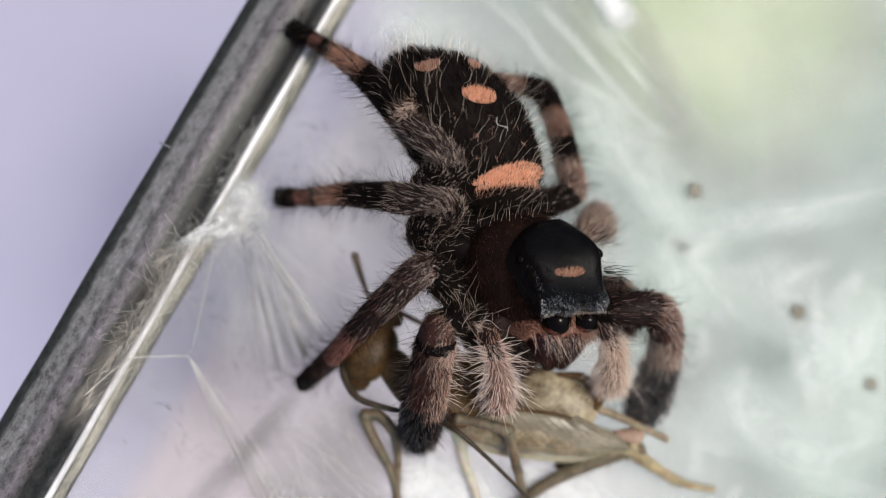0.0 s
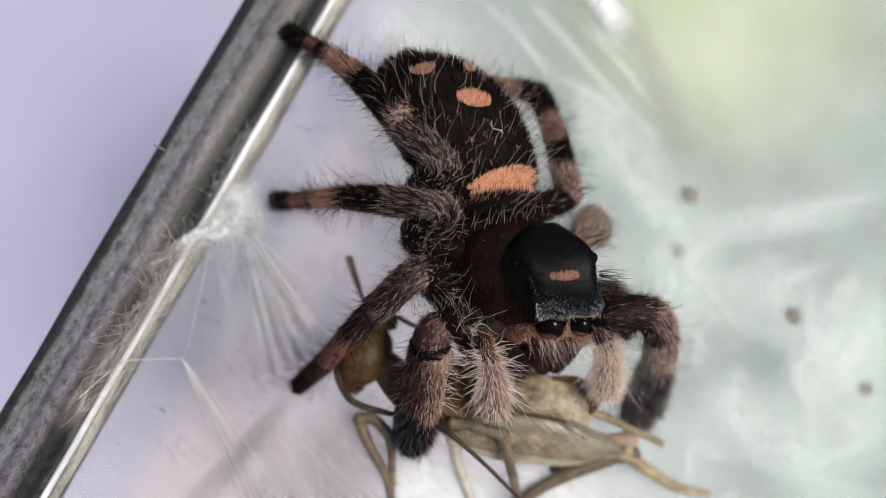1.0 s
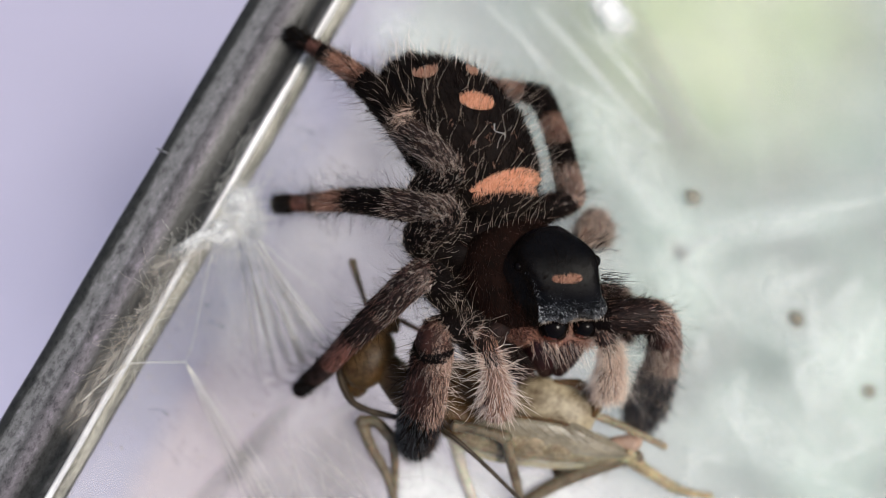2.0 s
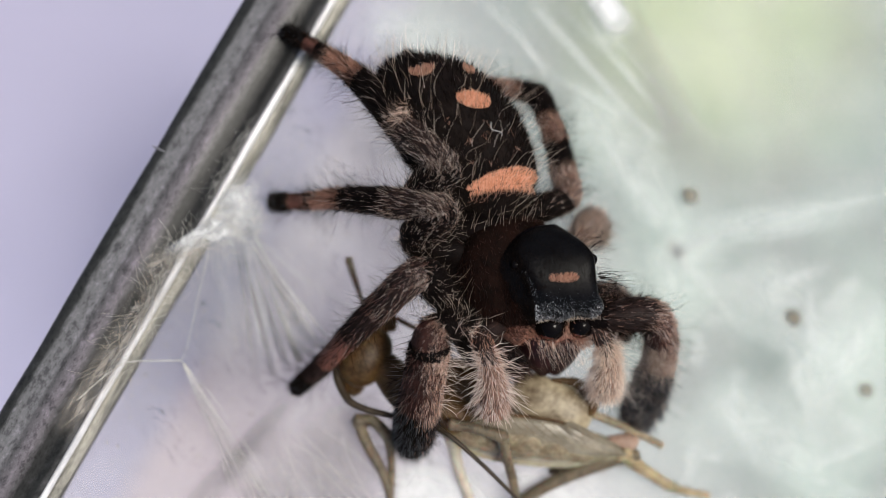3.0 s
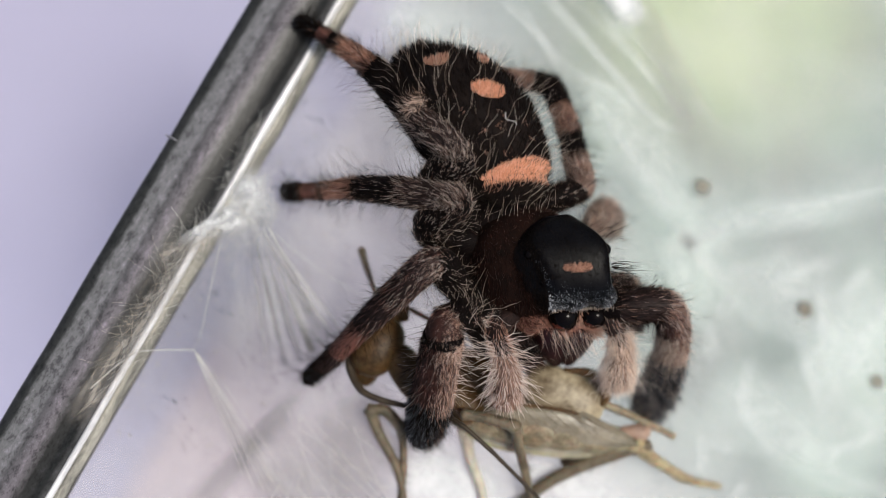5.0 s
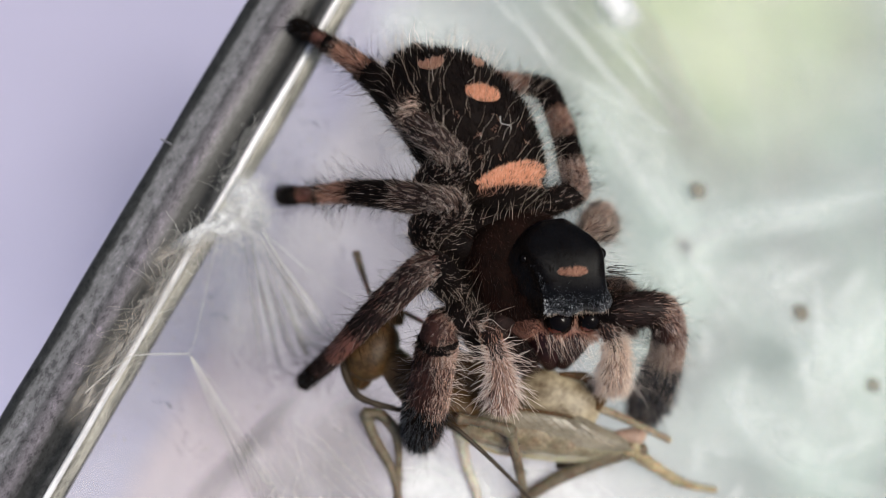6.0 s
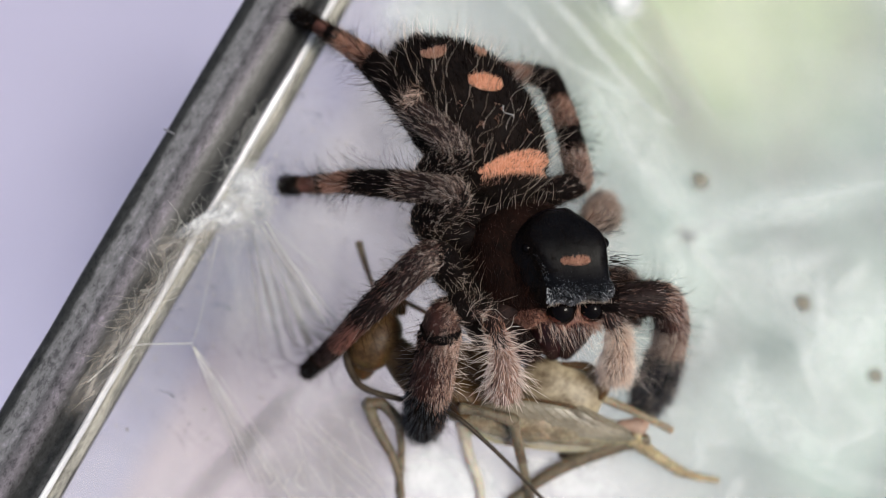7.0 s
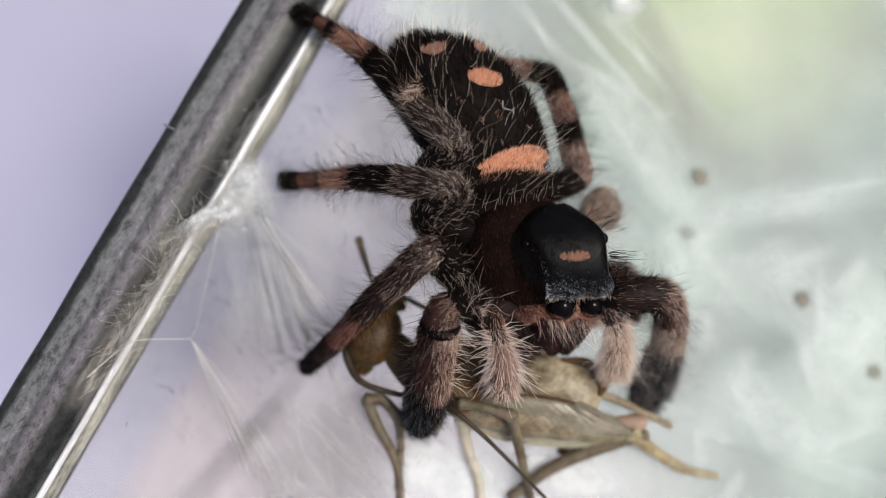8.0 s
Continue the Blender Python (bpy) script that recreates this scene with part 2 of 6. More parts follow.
_nt.links.new(maths(_nt, "ADD", maths(_nt, "MULTIPLY", _sp.outputs[0], 1.3), maths(_nt, "MULTIPLY", _sp.outputs[1], 0.6)), _gx.inputs[0])
_cool = ramp(_nt, noise_node(_nt, 0.06, 3.0), [(0.35, (0.50, 0.462, 0.525)), (0.65, (0.64, 0.605, 0.665))])
_mint = ramp(_nt, noise_node(_nt, 0.085, 4.0, 0.6), [(0.36, (0.175, 0.22, 0.21)), (0.50, (0.265, 0.345, 0.315)), (0.62, (0.40, 0.515, 0.455))])
_base = mix(_nt, _gx.outputs[0], _cool, _mint)
_rose = _nt.nodes.new("ShaderNodeVectorMath")
_rose.operation = "DISTANCE"
_nt.links.new(_co.outputs["Object"], _rose.inputs[0])
_rose.inputs[1].default_value = Vector((-14.88, -10.77, -29.6)) * 0.001 - Vector((0, 0, -0.0298))
_rf = _nt.nodes.new("ShaderNodeMapRange")
_rf.interpolation_type = "SMOOTHSTEP"
_rf.inputs[1].default_value, _rf.inputs[2].default_value, _rf.inputs[3].default_value, _rf.inputs[4].default_value = 0.0, 0.016, 0.8, 0.0
_nt.links.new(_rose.outputs["Value"], _rf.inputs[0])
_base = mix(_nt, _rf.outputs[0], _base, ramp(_nt, noise_node(_nt, 0.1, 3.0), [(0.3, (0.54, 0.44, 0.50)), (0.7, (0.64, 0.53, 0.57))]))
_leaf = _nt.nodes.new("ShaderNodeVectorMath")
_leaf.operation = "DISTANCE"
_nt.links.new(_co.outputs["Object"], _leaf.inputs[0])
_leaf.inputs[1].default_value = Vector((23.2, 20.2, -29.6)) * 0.001 - Vector((0, 0, -0.0298))
_lf = _nt.nodes.new("ShaderNodeMapRange")
_lf.interpolation_type = "SMOOTHSTEP"
_lf.inputs[1].default_value, _lf.inputs[2].default_value, _lf.inputs[3].default_value, _lf.inputs[4].default_value = 0.003, 0.017, 1.0, 0.0
_nt.links.new(_leaf.outputs["Value"], _lf.inputs[0])
_green = ramp(_nt, noise_node(_nt, 0.10, 3.0), [(0.35, (0.42, 0.51, 0.28)), (0.65, (0.62, 0.70, 0.44))])
_base = mix(_nt, maths(_nt, "MULTIPLY", _lf.outputs[0], 0.9), _base, _green)
_nt.links.new(_base, _b.inputs["Base Color"])
_b.inputs["Roughness"].default_value = 0.85
bump(_nt, _b, noise_node(_nt, 1.0, 4.0), 0.2, 0.1)

# dark lip line: refraction in the clear acrylic, put into the colour
RIM_DARK = surface("refraction_edge", (0.018, 0.019, 0.018), (0.061, 0.061, 0.059), 0.7, 0.4, stretch=(1, 0.1, 1))
RIM_GREY = surface("scuffed_acrylic", (0.12, 0.12, 0.122), (0.44, 0.43, 0.455), 0.9, 0.35, fine=5, relief=0.8, depth=0.08, stretch=(2.2, 0.5, 1))
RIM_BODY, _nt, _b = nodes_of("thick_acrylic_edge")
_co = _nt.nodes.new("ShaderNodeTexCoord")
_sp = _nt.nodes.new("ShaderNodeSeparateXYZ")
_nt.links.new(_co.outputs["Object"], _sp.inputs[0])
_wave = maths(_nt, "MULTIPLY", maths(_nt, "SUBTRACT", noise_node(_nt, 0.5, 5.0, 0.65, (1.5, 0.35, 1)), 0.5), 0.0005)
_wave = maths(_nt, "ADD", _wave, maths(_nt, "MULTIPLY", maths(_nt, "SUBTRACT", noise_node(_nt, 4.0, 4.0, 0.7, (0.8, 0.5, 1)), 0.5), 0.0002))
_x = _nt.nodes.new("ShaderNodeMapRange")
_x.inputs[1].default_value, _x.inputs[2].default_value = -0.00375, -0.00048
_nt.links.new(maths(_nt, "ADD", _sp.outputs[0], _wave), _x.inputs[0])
# the clear edge's refracted dark and light bands, painted as a ramp
_refraction = ramp(_nt, _x.outputs[0], [(0.0, (0.06, 0.062, 0.06)), (0.04, (0.030, 0.032, 0.030)), (0.14, (0.040, 0.041, 0.040)), (0.19, (0.165, 0.165, 0.168)), (0.36, (0.175, 0.173, 0.182)), (0.42, (0.085, 0.084, 0.088)), (0.56, (0.165, 0.150, 0.168)), (0.64, (0.085, 0.081, 0.086)), (0.70, (0.020, 0.021, 0.021)), (0.90, (0.020, 0.021, 0.021)), (0.97, (0.08, 0.08, 0.082))])
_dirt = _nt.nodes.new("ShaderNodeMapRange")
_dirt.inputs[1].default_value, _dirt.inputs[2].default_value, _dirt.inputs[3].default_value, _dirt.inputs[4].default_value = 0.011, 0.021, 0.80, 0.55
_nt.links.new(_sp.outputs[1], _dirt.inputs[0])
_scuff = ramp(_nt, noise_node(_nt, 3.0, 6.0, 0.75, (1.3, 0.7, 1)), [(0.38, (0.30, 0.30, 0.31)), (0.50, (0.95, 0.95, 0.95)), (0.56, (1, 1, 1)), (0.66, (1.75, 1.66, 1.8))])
_nt.links.new(mix(_nt, _dirt.outputs[0], _refraction, _scuff, "MULTIPLY"), _b.inputs["Base Color"])
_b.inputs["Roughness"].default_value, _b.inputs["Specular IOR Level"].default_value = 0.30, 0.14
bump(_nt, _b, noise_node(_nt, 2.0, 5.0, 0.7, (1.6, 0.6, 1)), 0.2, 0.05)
CLEAR_WALL = surface("clear_wall", (0.50, 0.51, 0.50), (0.62, 0.63, 0.62), 0.2, 0.15, relief=0.1)
CLEAR_WALL.node_tree.nodes["Principled BSDF"].inputs["Alpha"].default_value = 0.16
# sky highlight along the polished bevel, painted as near-white base colour
RIM_HIGHLIGHT = surface("highlight_bevel", (0.56, 0.56, 0.565), (0.95, 0.95, 0.95), 0.9, 0.2, relief=0.3, coat=0.6, stretch=(2, 0.25, 1))
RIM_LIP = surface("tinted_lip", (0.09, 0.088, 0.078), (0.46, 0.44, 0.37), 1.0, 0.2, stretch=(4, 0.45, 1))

# ---- geometry helpers: all shapes in millimetres ----
rng = np.random.default_rng(7)
ORIGIN, TURNED = {}, {}


def vec(*a):
    return np.array(a, float)


def unit(v):
    v = np.asarray(v, float)
    return v / np.maximum(np.linalg.norm(v, axis=-1, keepdims=True), 1e-9)


def thing(name, at, label, category, group="", kind=""):
    ob = new(name)
    ob.empty_display_size = 0.002
    ob.location = vec(*at) * 0.001
    ORIGIN[name_key(ob)] = vec(*at)
    return tagged(ob, label, category, group, kind)


def name_key(ob):
    return ob.name


def part(name, shape, material, parent=None, label="", at=None, kind="", smooth=True, turn=0.0, fade=None, slots=None):
    """Links verts and faces (world millimetres) as one mesh under a thing or a part."""
    verts, faces = shape
    verts = np.asarray(verts, float)
    o = np.asarray(at if at is not None else (verts.min(0) + verts.max(0)) / 2, float)
    me = bpy.data.meshes.new(name)
    local = verts - o
    if turn:
        c, s = math.cos(-turn), math.sin(-turn)
        local = np.stack([c * local[:, 0] - s * local[:, 1], s * local[:, 0] + c * local[:, 1], local[:, 2]], 1)
    me.from_pydata((local * 0.001).tolist(), [], faces)
    for m in material if isinstance(material, (list, tuple)) else [material]:
        me.materials.append(m)
    if slots is not None:
        me.polygons.foreach_set("material_index", np.asarray(slots, np.int32))
    me.polygons.foreach_set("use_smooth", np.full(len(me.polygons), smooth))
    if fade is not None:
        me.attributes.new("fade", "FLOAT", "POINT").data.foreach_set("value", np.asarray(fade, np.float32))
    me.update()
    ob = new(name, me)
    place, before = Vector(o * 0.001), 0.0
    if parent is not None:
        ob.parent, before = parent, TURNED.get(name_key(parent), 0.0)
        place = Euler((0, 0, -before)).to_matrix() @ Vector((o - ORIGIN[name_key(parent)]) * 0.001)
    ob.location = place
    ob.rotation_euler = (0, 0, turn - before)
    ORIGIN[name_key(ob)], TURNED[name_key(ob)] = o, turn
    return tagged(ob, label, kind=kind)


def spline(pts, n):
    """A smooth line through the points (rows of any width)."""
    p = np.asarray(pts, float)
    p = np.vstack([2 * p[0] - p[1], p, 2 * p[-1] - p[-2]])
    out = []
    for i in range(1, len(p) - 2):
        for t in np.linspace(0, 1, n, endpoint=False):
            a, b, c, d = p[i - 1 : i + 3]
            out.append(0.5 * (2 * b + (c - a) * t + (2 * a - 5 * b + 4 * c - d) * t * t + (3 * b - 3 * c + d - a) * t ** 3))
    out.append(p[-2])
    return np.array(out)


def frames_along(c):
    t = unit(np.gradient(c, axis=0))
    up = vec(0, 0, 1) if abs(t[0, 2]) < 0.9 else vec(1, 0, 0)
    n = np.empty_like(t)
    for i in range(len(t)):
        up = up - t[i] * (up @ t[i])
        up = up / np.linalg.norm(up)
        n[i] = up
    return t, n, np.cross(t, n)


def tube(c, r, sides=12, cap=True, flat=1.0):
    """A round or flattened tube along the line c with radii r and rounded ends."""
    c, r = np.asarray(c, float), np.asarray(r, float)
    t, n, b = frames_along(c)
    if cap:
        k = np.radians([80, 50, 22])
        head = [(c[0] - t[0] * r[0] * math.sin(a) * 0.7, r[0] * math.cos(a), 0) for a in k]
        tail = [(c[-1] + t[-1] * r[-1] * math.sin(a) * 0.7, r[-1] * math.cos(a), len(c) - 1) for a in k[::-1]]
    else:
        head, tail = [], []
    rings = head + [(c[i], r[i], i) for i in range(len(c))] + tail
    ang = np.linspace(0, 2 * np.pi, sides, endpoint=False)
    verts = np.concatenate([p + rr * (np.cos(ang)[:, None] * n[i] * flat + np.sin(ang)[:, None] * b[i]) for p, rr, i in rings])
    m = len(rings)
    faces = [(k * sides + j, k * sides + (j + 1) % sides, (k + 1) * sides + (j + 1) % sides, (k + 1) * sides + j) for k in range(m - 1) for j in range(sides)]
    faces += [tuple(range(sides))[::-1], tuple((m - 1) * sides + j for j in range(sides))]
    return verts, faces


def axes(yaw, pitch=0.0, roll=0.0):
    """Rows: forward, sideways, up of a body that points along yaw (degrees from +x)."""
    m = Euler((radians(roll), radians(-pitch), radians(yaw))).to_matrix()
    return np.array(m).T


def blob(c, ax, size, power=(2.0, 2.0), rings=20, sides=28, taper=0.0):
    """A superellipsoid: size along the three axes; taper narrows its front."""
    la, lo = np.linspace(-np.pi / 2, np.pi / 2, rings), np.linspace(0, 2 * np.pi, sides, endpoint=False)
    sp = lambda x, p: np.sign(x) * np.abs(x) ** (2 / p)
    LA, LO = np.meshgrid(la, lo, indexing="ij")
    p = np.stack([sp(np.cos(LA), power[1]) * sp(np.cos(LO), power[0]), sp(np.cos(LA), power[1]) * sp(np.sin(LO), power[0]), sp(np.sin(LA), power[1])], -1).reshape(-1, 3)
    p[:, 1:] *= (1 - taper * p[:, :1])
    v = vec(*c) + (p * vec(*size)) @ ax
    f = [(k * sides + j, k * sides + (j + 1) % sides, (k + 1) * sides + (j + 1) % sides, (k + 1) * sides + j) for k in range(rings - 1) for j in range(sides)]
    return v, f


def slab(c, half, bevel):
    """A board with a chamfered rim: centre and half sizes."""
    bm = bmesh.new()
    bmesh.ops.create_cube(bm, size=2.0, matrix=Matrix.Translation(c) @ Matrix.Diagonal((*half, 1)))
    bmesh.ops.bevel(bm, geom=bm.edges[:], offset=bevel, segments=2, affect="EDGES")
    bm.verts.index_update()
    out = np.array([v.co[:] for v in bm.verts]), [tuple(v.index for v in f.verts) for f in bm.faces]
    bm.free()
    return out


def joined(*shapes):
    verts, faces, n = [], [], 0
    for v, f in shapes:
        verts.append(np.asarray(v, float))
        faces += [tuple(i + n for i in q) for q in f]
        n += len(v)
    return np.concatenate(verts), faces


def hair(root, way, length, radius, curl=0.25, segs=2, bend=(0, 0, 0)):
    """Tapered three-sided hairs from the roots; bend is a common drift of the tips."""
    n = len(root)
    if n == 0:
        return np.zeros((0, 3)), []
    way = unit(way)
    length, radius = np.broadcast_to(length, n)[:, None], np.broadcast_to(radius, n)[:, None]
    side = unit(np.cross(way, rng.normal(size=(n, 3))))
    other = np.cross(way, side)
    drift = side * rng.normal(0, curl, (n, 1)) + other * rng.normal(0, curl, (n, 1)) + vec(*bend)
    wig = other * rng.normal(0, curl * 0.35, (n, 1))
    verts = np.empty((n, 3 * segs + 1, 3))
    for k in range(segs + 1):
        s = k / segs
        p = root + length * (way * s + drift * s * s + wig * math.sin(s * 5.5))
        if k == segs:
            verts[:, -1] = p
        else:
            rr = radius * (1 - 0.6 * s)
            for j in range(3):
                a = 2.0944 * j
                verts[:, 3 * k + j] = p + rr * (math.cos(a) * side + math.sin(a) * other)
    m = 3 * segs + 1
    one = [(3 * k + j, 3 * k + (j + 1) % 3, 3 * k + 3 + (j + 1) % 3, 3 * k + 3 + j) for k in range(segs - 1) for j in range(3)]
    tri = [(3 * segs - 3 + j, 3 * segs - 3 + (j + 1) % 3, m - 1) for j in range(3)]
    off = (np.arange(n) * m)[:, None, None]
    quads = (off + np.array(one, int).reshape(1, -1, 4)).reshape(-1, 4).tolist() if one else []
    tris = (off + np.array(tri, int)[None]).reshape(-1, 3).tolist()
    return verts.reshape(-1, 3), quads + tris


def coat(name, tufts, parent, label=""):
    """Several tufts of hair, each with its material, as one uncounted part."""
    mats, verts, faces, slots, n = [], [], [], [], 0
    for m, (v, f) in tufts:
        if len(v) == 0:
            continue
        if m not in mats:
            mats.append(m)
        verts.append(v)
        faces += [tuple(i + n for i in q) for q in f]
        slots += [mats.index(m)] * len(f)
        n += len(v)
    return part(name, (np.concatenate(verts), faces), mats, parent, label, kind="stuff", slots=slots)


def on_tube(c, r, n, lo=0.0, hi=1.0, flat=1.0):
    """Random roots on a tube with their outward and forward directions."""
    t, nn, bb = frames_along(c)
    s = rng.uniform(lo, hi, n) * (len(c) - 1)
    i = np.clip(s.astype(int), 0, len(c) - 2)
    f = (s - i)[:, None]
    a = rng.uniform(0, 2 * np.pi, n)[:, None]
    lerp = lambda q: q[i] * (1 - f) + q[i + 1] * f
    out = unit(np.cos(a) * lerp(nn) + np.sin(a) * lerp(bb))
    rr = r[i] * (1 - f[:, 0]) + r[i + 1] * f[:, 0]
    return lerp(c) + out * (rr * 0.96)[:, None], out, unit(lerp(t))


def on_blob(c, ax, size, n, power=(2.0, 2.0), taper=0.0, keep=None):
    """Random roots on a superellipsoid with outward directions; keep filters by unit place."""
    p = unit(rng.normal(size=(n * 3, 3)))
    if keep is not None:
        p = p[keep(p)]
    p = p[:n]
    e = 2 / max(power)
    q = np.sign(p) * np.abs(p) ** (0.5 * (e + 1) if e < 1 else 1)
    k = (np.abs(q[:, 0]) ** power[0] + np.abs(q[:, 1]) ** power[0]) ** (power[1] / power[0]) + np.abs(q[:, 2]) ** power[1]
    q = q / (k ** (1 / power[1]))[:, None]
    nrm = np.sign(q) * np.abs(q) ** (power[1] - 1) / vec(*size)
    q[:, 1:] *= 1 - taper * q[:, :1]
    return vec(*c) + (q * vec(*size)) @ ax, unit(nrm @ ax), q


# ---- the setting ----
table = part("tabletop", slab((20, 0, -42.0), (700, 400, 12), 3.0), TABLE, at=(0, 0, -30), smooth=False)
tagged(table, "smooth pale lilac laminate tabletop under the enclosure", "tabletop", kind="structure")

RIM_A, RIM_B = vec(*(-16.69, -10.94, 0)), vec(*(-4.42, 11.04, 0))
RIM_Y = unit(RIM_B - RIM_A)
RIM_X = vec(RIM_Y[1], -RIM_Y[0], 0)
RIM_TURN = math.atan2(RIM_X[1], RIM_X[0])


def rim_place(x, y, z):
    """From the rim's own axes (inwards, along, up) to the world."""
    return RIM_A + RIM_X * x + RIM_Y * y + vec(0, 0, z)


def extruded(profile, y0, y1, steps=1, wobble=0.0):
    """A closed profile (inwards, up) drawn along the rim."""
    n, verts, faces = len(profile), [], []
    for k in range(steps + 1):
        y = y0 + (y1 - y0) * k / steps
        for x, z in profile:
            verts.append(rim_place(x + wobble * noise.noise(Vector((y * 0.3, x * 2, 1))), y, z + wobble * noise.noise(Vector((y * 0.35, x * 2, 7)))))
    for k in range(steps):
        faces += [(k * n + j, k * n + (j + 1) % n, (k + 1) * n + (j + 1) % n, (k + 1) * n + j) for j in range(n)]
    faces += [tuple(range(n)), tuple(steps * n + j for j in range(n))[::-1]]
    return np.array(verts), faces


liner = part("backdrop_liner", extruded([(0.3, -29.98), (0.3, -29.8), (92.5, -29.8), (92.5, -29.98)], -57, 87), LINER, at=(0, 0, -29.8), smooth=False)
tagged(liner, "added mottled lilac and mint backdrop under the clear floor", "paper sheet")
floor = part("floor", extruded([(0.02, 0), (95, 0), (95, -1.8), (0.02, -1.8)], -60, 90), FLOOR, at=(0, 0, 0), smooth=False)
floor.visible_shadow = False
tagged(floor, "clear acrylic enclosure floor hazed with old silk", "floor", kind="structure")
for k, prof in enumerate(([(93, -1.82), (95, -1.82), (95, -30), (93, -30)],)):
    wall = part("wall_east", extruded(prof, -60, 90), CLEAR_WALL, turn=RIM_TURN, smooth=False)
    wall.visible_shadow = False
    tagged(wall, "clear grey acrylic enclosure side below the floor", "wall", kind="structure")
for nm, y in (("wall_south", -60), ("wall_north", 88)):
    wall = part(nm, extruded([(0.02, -1.82), (92.9, -1.82), (92.9, -30), (0.02, -30)], y, y + 2), CLEAR_WALL, turn=RIM_TURN, smooth=False)
    wall.visible_shadow = False
    tagged(wall, "clear grey acrylic enclosure side below the floor", "wall", kind="structure")

W = 3.75
rim = part("wall_west", extruded([(-W, 0.6), (-0.02, -0.25), (-0.02, -30), (-W, -30)], -60, 90), CLEAR_WALL, turn=RIM_TURN, smooth=False)
rim.visible_shadow = False
tagged(rim, "thick scuffed acrylic enclosure edge with highlight painted on polished bevel", "wall", kind="structure")
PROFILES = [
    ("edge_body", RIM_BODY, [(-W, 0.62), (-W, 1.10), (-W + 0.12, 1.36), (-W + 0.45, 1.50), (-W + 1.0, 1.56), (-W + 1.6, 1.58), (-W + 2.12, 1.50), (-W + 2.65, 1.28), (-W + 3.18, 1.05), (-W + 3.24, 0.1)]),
    ("highlight_bevel", RIM_HIGHLIGHT, [(-W + 3.24, 0.1), (-W + 3.24, 1.03), (-W + 3.32, 1.07), (-W + 3.42, 1.02), (-W + 3.50, 0.92), (-W + 3.51, 0.0)]),
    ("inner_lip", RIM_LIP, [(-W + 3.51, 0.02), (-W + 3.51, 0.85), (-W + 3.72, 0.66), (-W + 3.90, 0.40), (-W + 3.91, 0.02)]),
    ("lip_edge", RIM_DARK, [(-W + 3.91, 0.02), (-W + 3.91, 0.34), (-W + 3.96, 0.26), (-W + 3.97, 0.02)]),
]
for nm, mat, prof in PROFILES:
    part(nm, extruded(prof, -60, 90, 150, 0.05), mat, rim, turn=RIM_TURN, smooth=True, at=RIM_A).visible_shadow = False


part("nick", blob((-12.16, 4.36, 1.2), axes(-28), (0.40, 0.05, 0.34), (2.5, 2.5), 10, 14), RIM_GREY, rim, turn=RIM_TURN)


# ---- silk ----
def silk_sheet(name, mat, a, b, wa, wb, parent, lift=0.0, nx=40, ny=14, ripple=0.06, sag=0.0):
    """A thin sheet of silk from a to b, its half widths given, thinning to its rim."""
    a, b = vec(*a), vec(*b)
    d = b - a
    yaw = math.atan2(d[1], d[0])
    side = vec(-math.sin(yaw), math.cos(yaw), 0)
    verts, fade = [], []
    for i in range(nx + 1):
        s = i / nx
        for j in range(ny + 1):
            q = 2 * j / ny - 1
            p = a + d * s + side * q * (wa + (wb - wa) * s)
            p[2] += lift + ripple * noise.noise(Vector((p[0] * 1.1, p[1] * 1.1, 3))) - sag * math.sin(math.pi * s)
            verts.append(p)
            fade.append(max(0.0, (1 - abs(q) ** 2.0)) * min(1, 6 * s) * min(1, 2.5 * (1 - s)))
    faces = [(i * (ny + 1) + j, (i + 1) * (ny + 1) + j, (i + 1) * (ny + 1) + j + 1, i * (ny + 1) + j + 1) for i in range(nx) for j in range(ny)]
    return part(name, (np.array(verts), faces), mat, parent, turn=yaw, fade=fade)


def thread(name, pts, r, mat, parent, label=""):
    c = spline(pts, 10)
    return part(name, tube(c, np.full(len(c), r), 5, cap=False), mat, parent, label)


web = thing("silk_web", (-9.08, 1.75, 0), "white silk web anchored in a pad on the acrylic edge", "spider web")
silk_sheet("silk_pad", SILK_PAD, (-9.14, 3.41, 1), (-8.9, -0.79, 0.5), 1.248, 1.488, web, ripple=0.25)
silk_sheet("silk_pad", SILK_PAD, (-9.73, 2.26, 1.2), (-7.66, 1.19, 0.9), 1.08, 0.72, web, ripple=0.25)
silk_sheet("silk_pad", SILK_PAD, (-9.3, 2.7, 1.3), (-8.1, 0.7, 1.05), 0.7, 0.8, web, ripple=0.3)
silk_sheet("silk_pad", SILK_PAD, (-8.9, 1.0, 1.35), (-11.6, 0.0, 1.62), 0.5, 0.35, web, ripple=0.1)
silk_sheet("silk_pad", SILK_PAD, (-9.2, 1.5, 1.72), (-12.0, -0.3, 1.74), 0.40, 0.22, web, ripple=0.12)
silk_sheet("silk_fan", SILK_FAN, (-9.14, 1.43, 0.8), (-4.16, -5.04, 0.25), 0.96, 2.28, web)
silk_sheet("silk_fan", SILK_FAN, (-9.02, 0.94, 0.7), (-7.65, -5.53, 0.2), 0.96, 2.64, web)
for k in range(6):
    b = vec(-9.0 + 0.42 * k, -10.4 - 0.25 * k + rng.normal(0, 0.2), 0.25)
    thread("silk_thread", [(-11.15 + 0.02 * k, -4.9, 0.8), (-10.2 + 0.16 * k, -7.3 + rng.normal(0, 0.15), 0.5), b], rng.uniform(0.008, 0.014), SILK_THREAD, web)
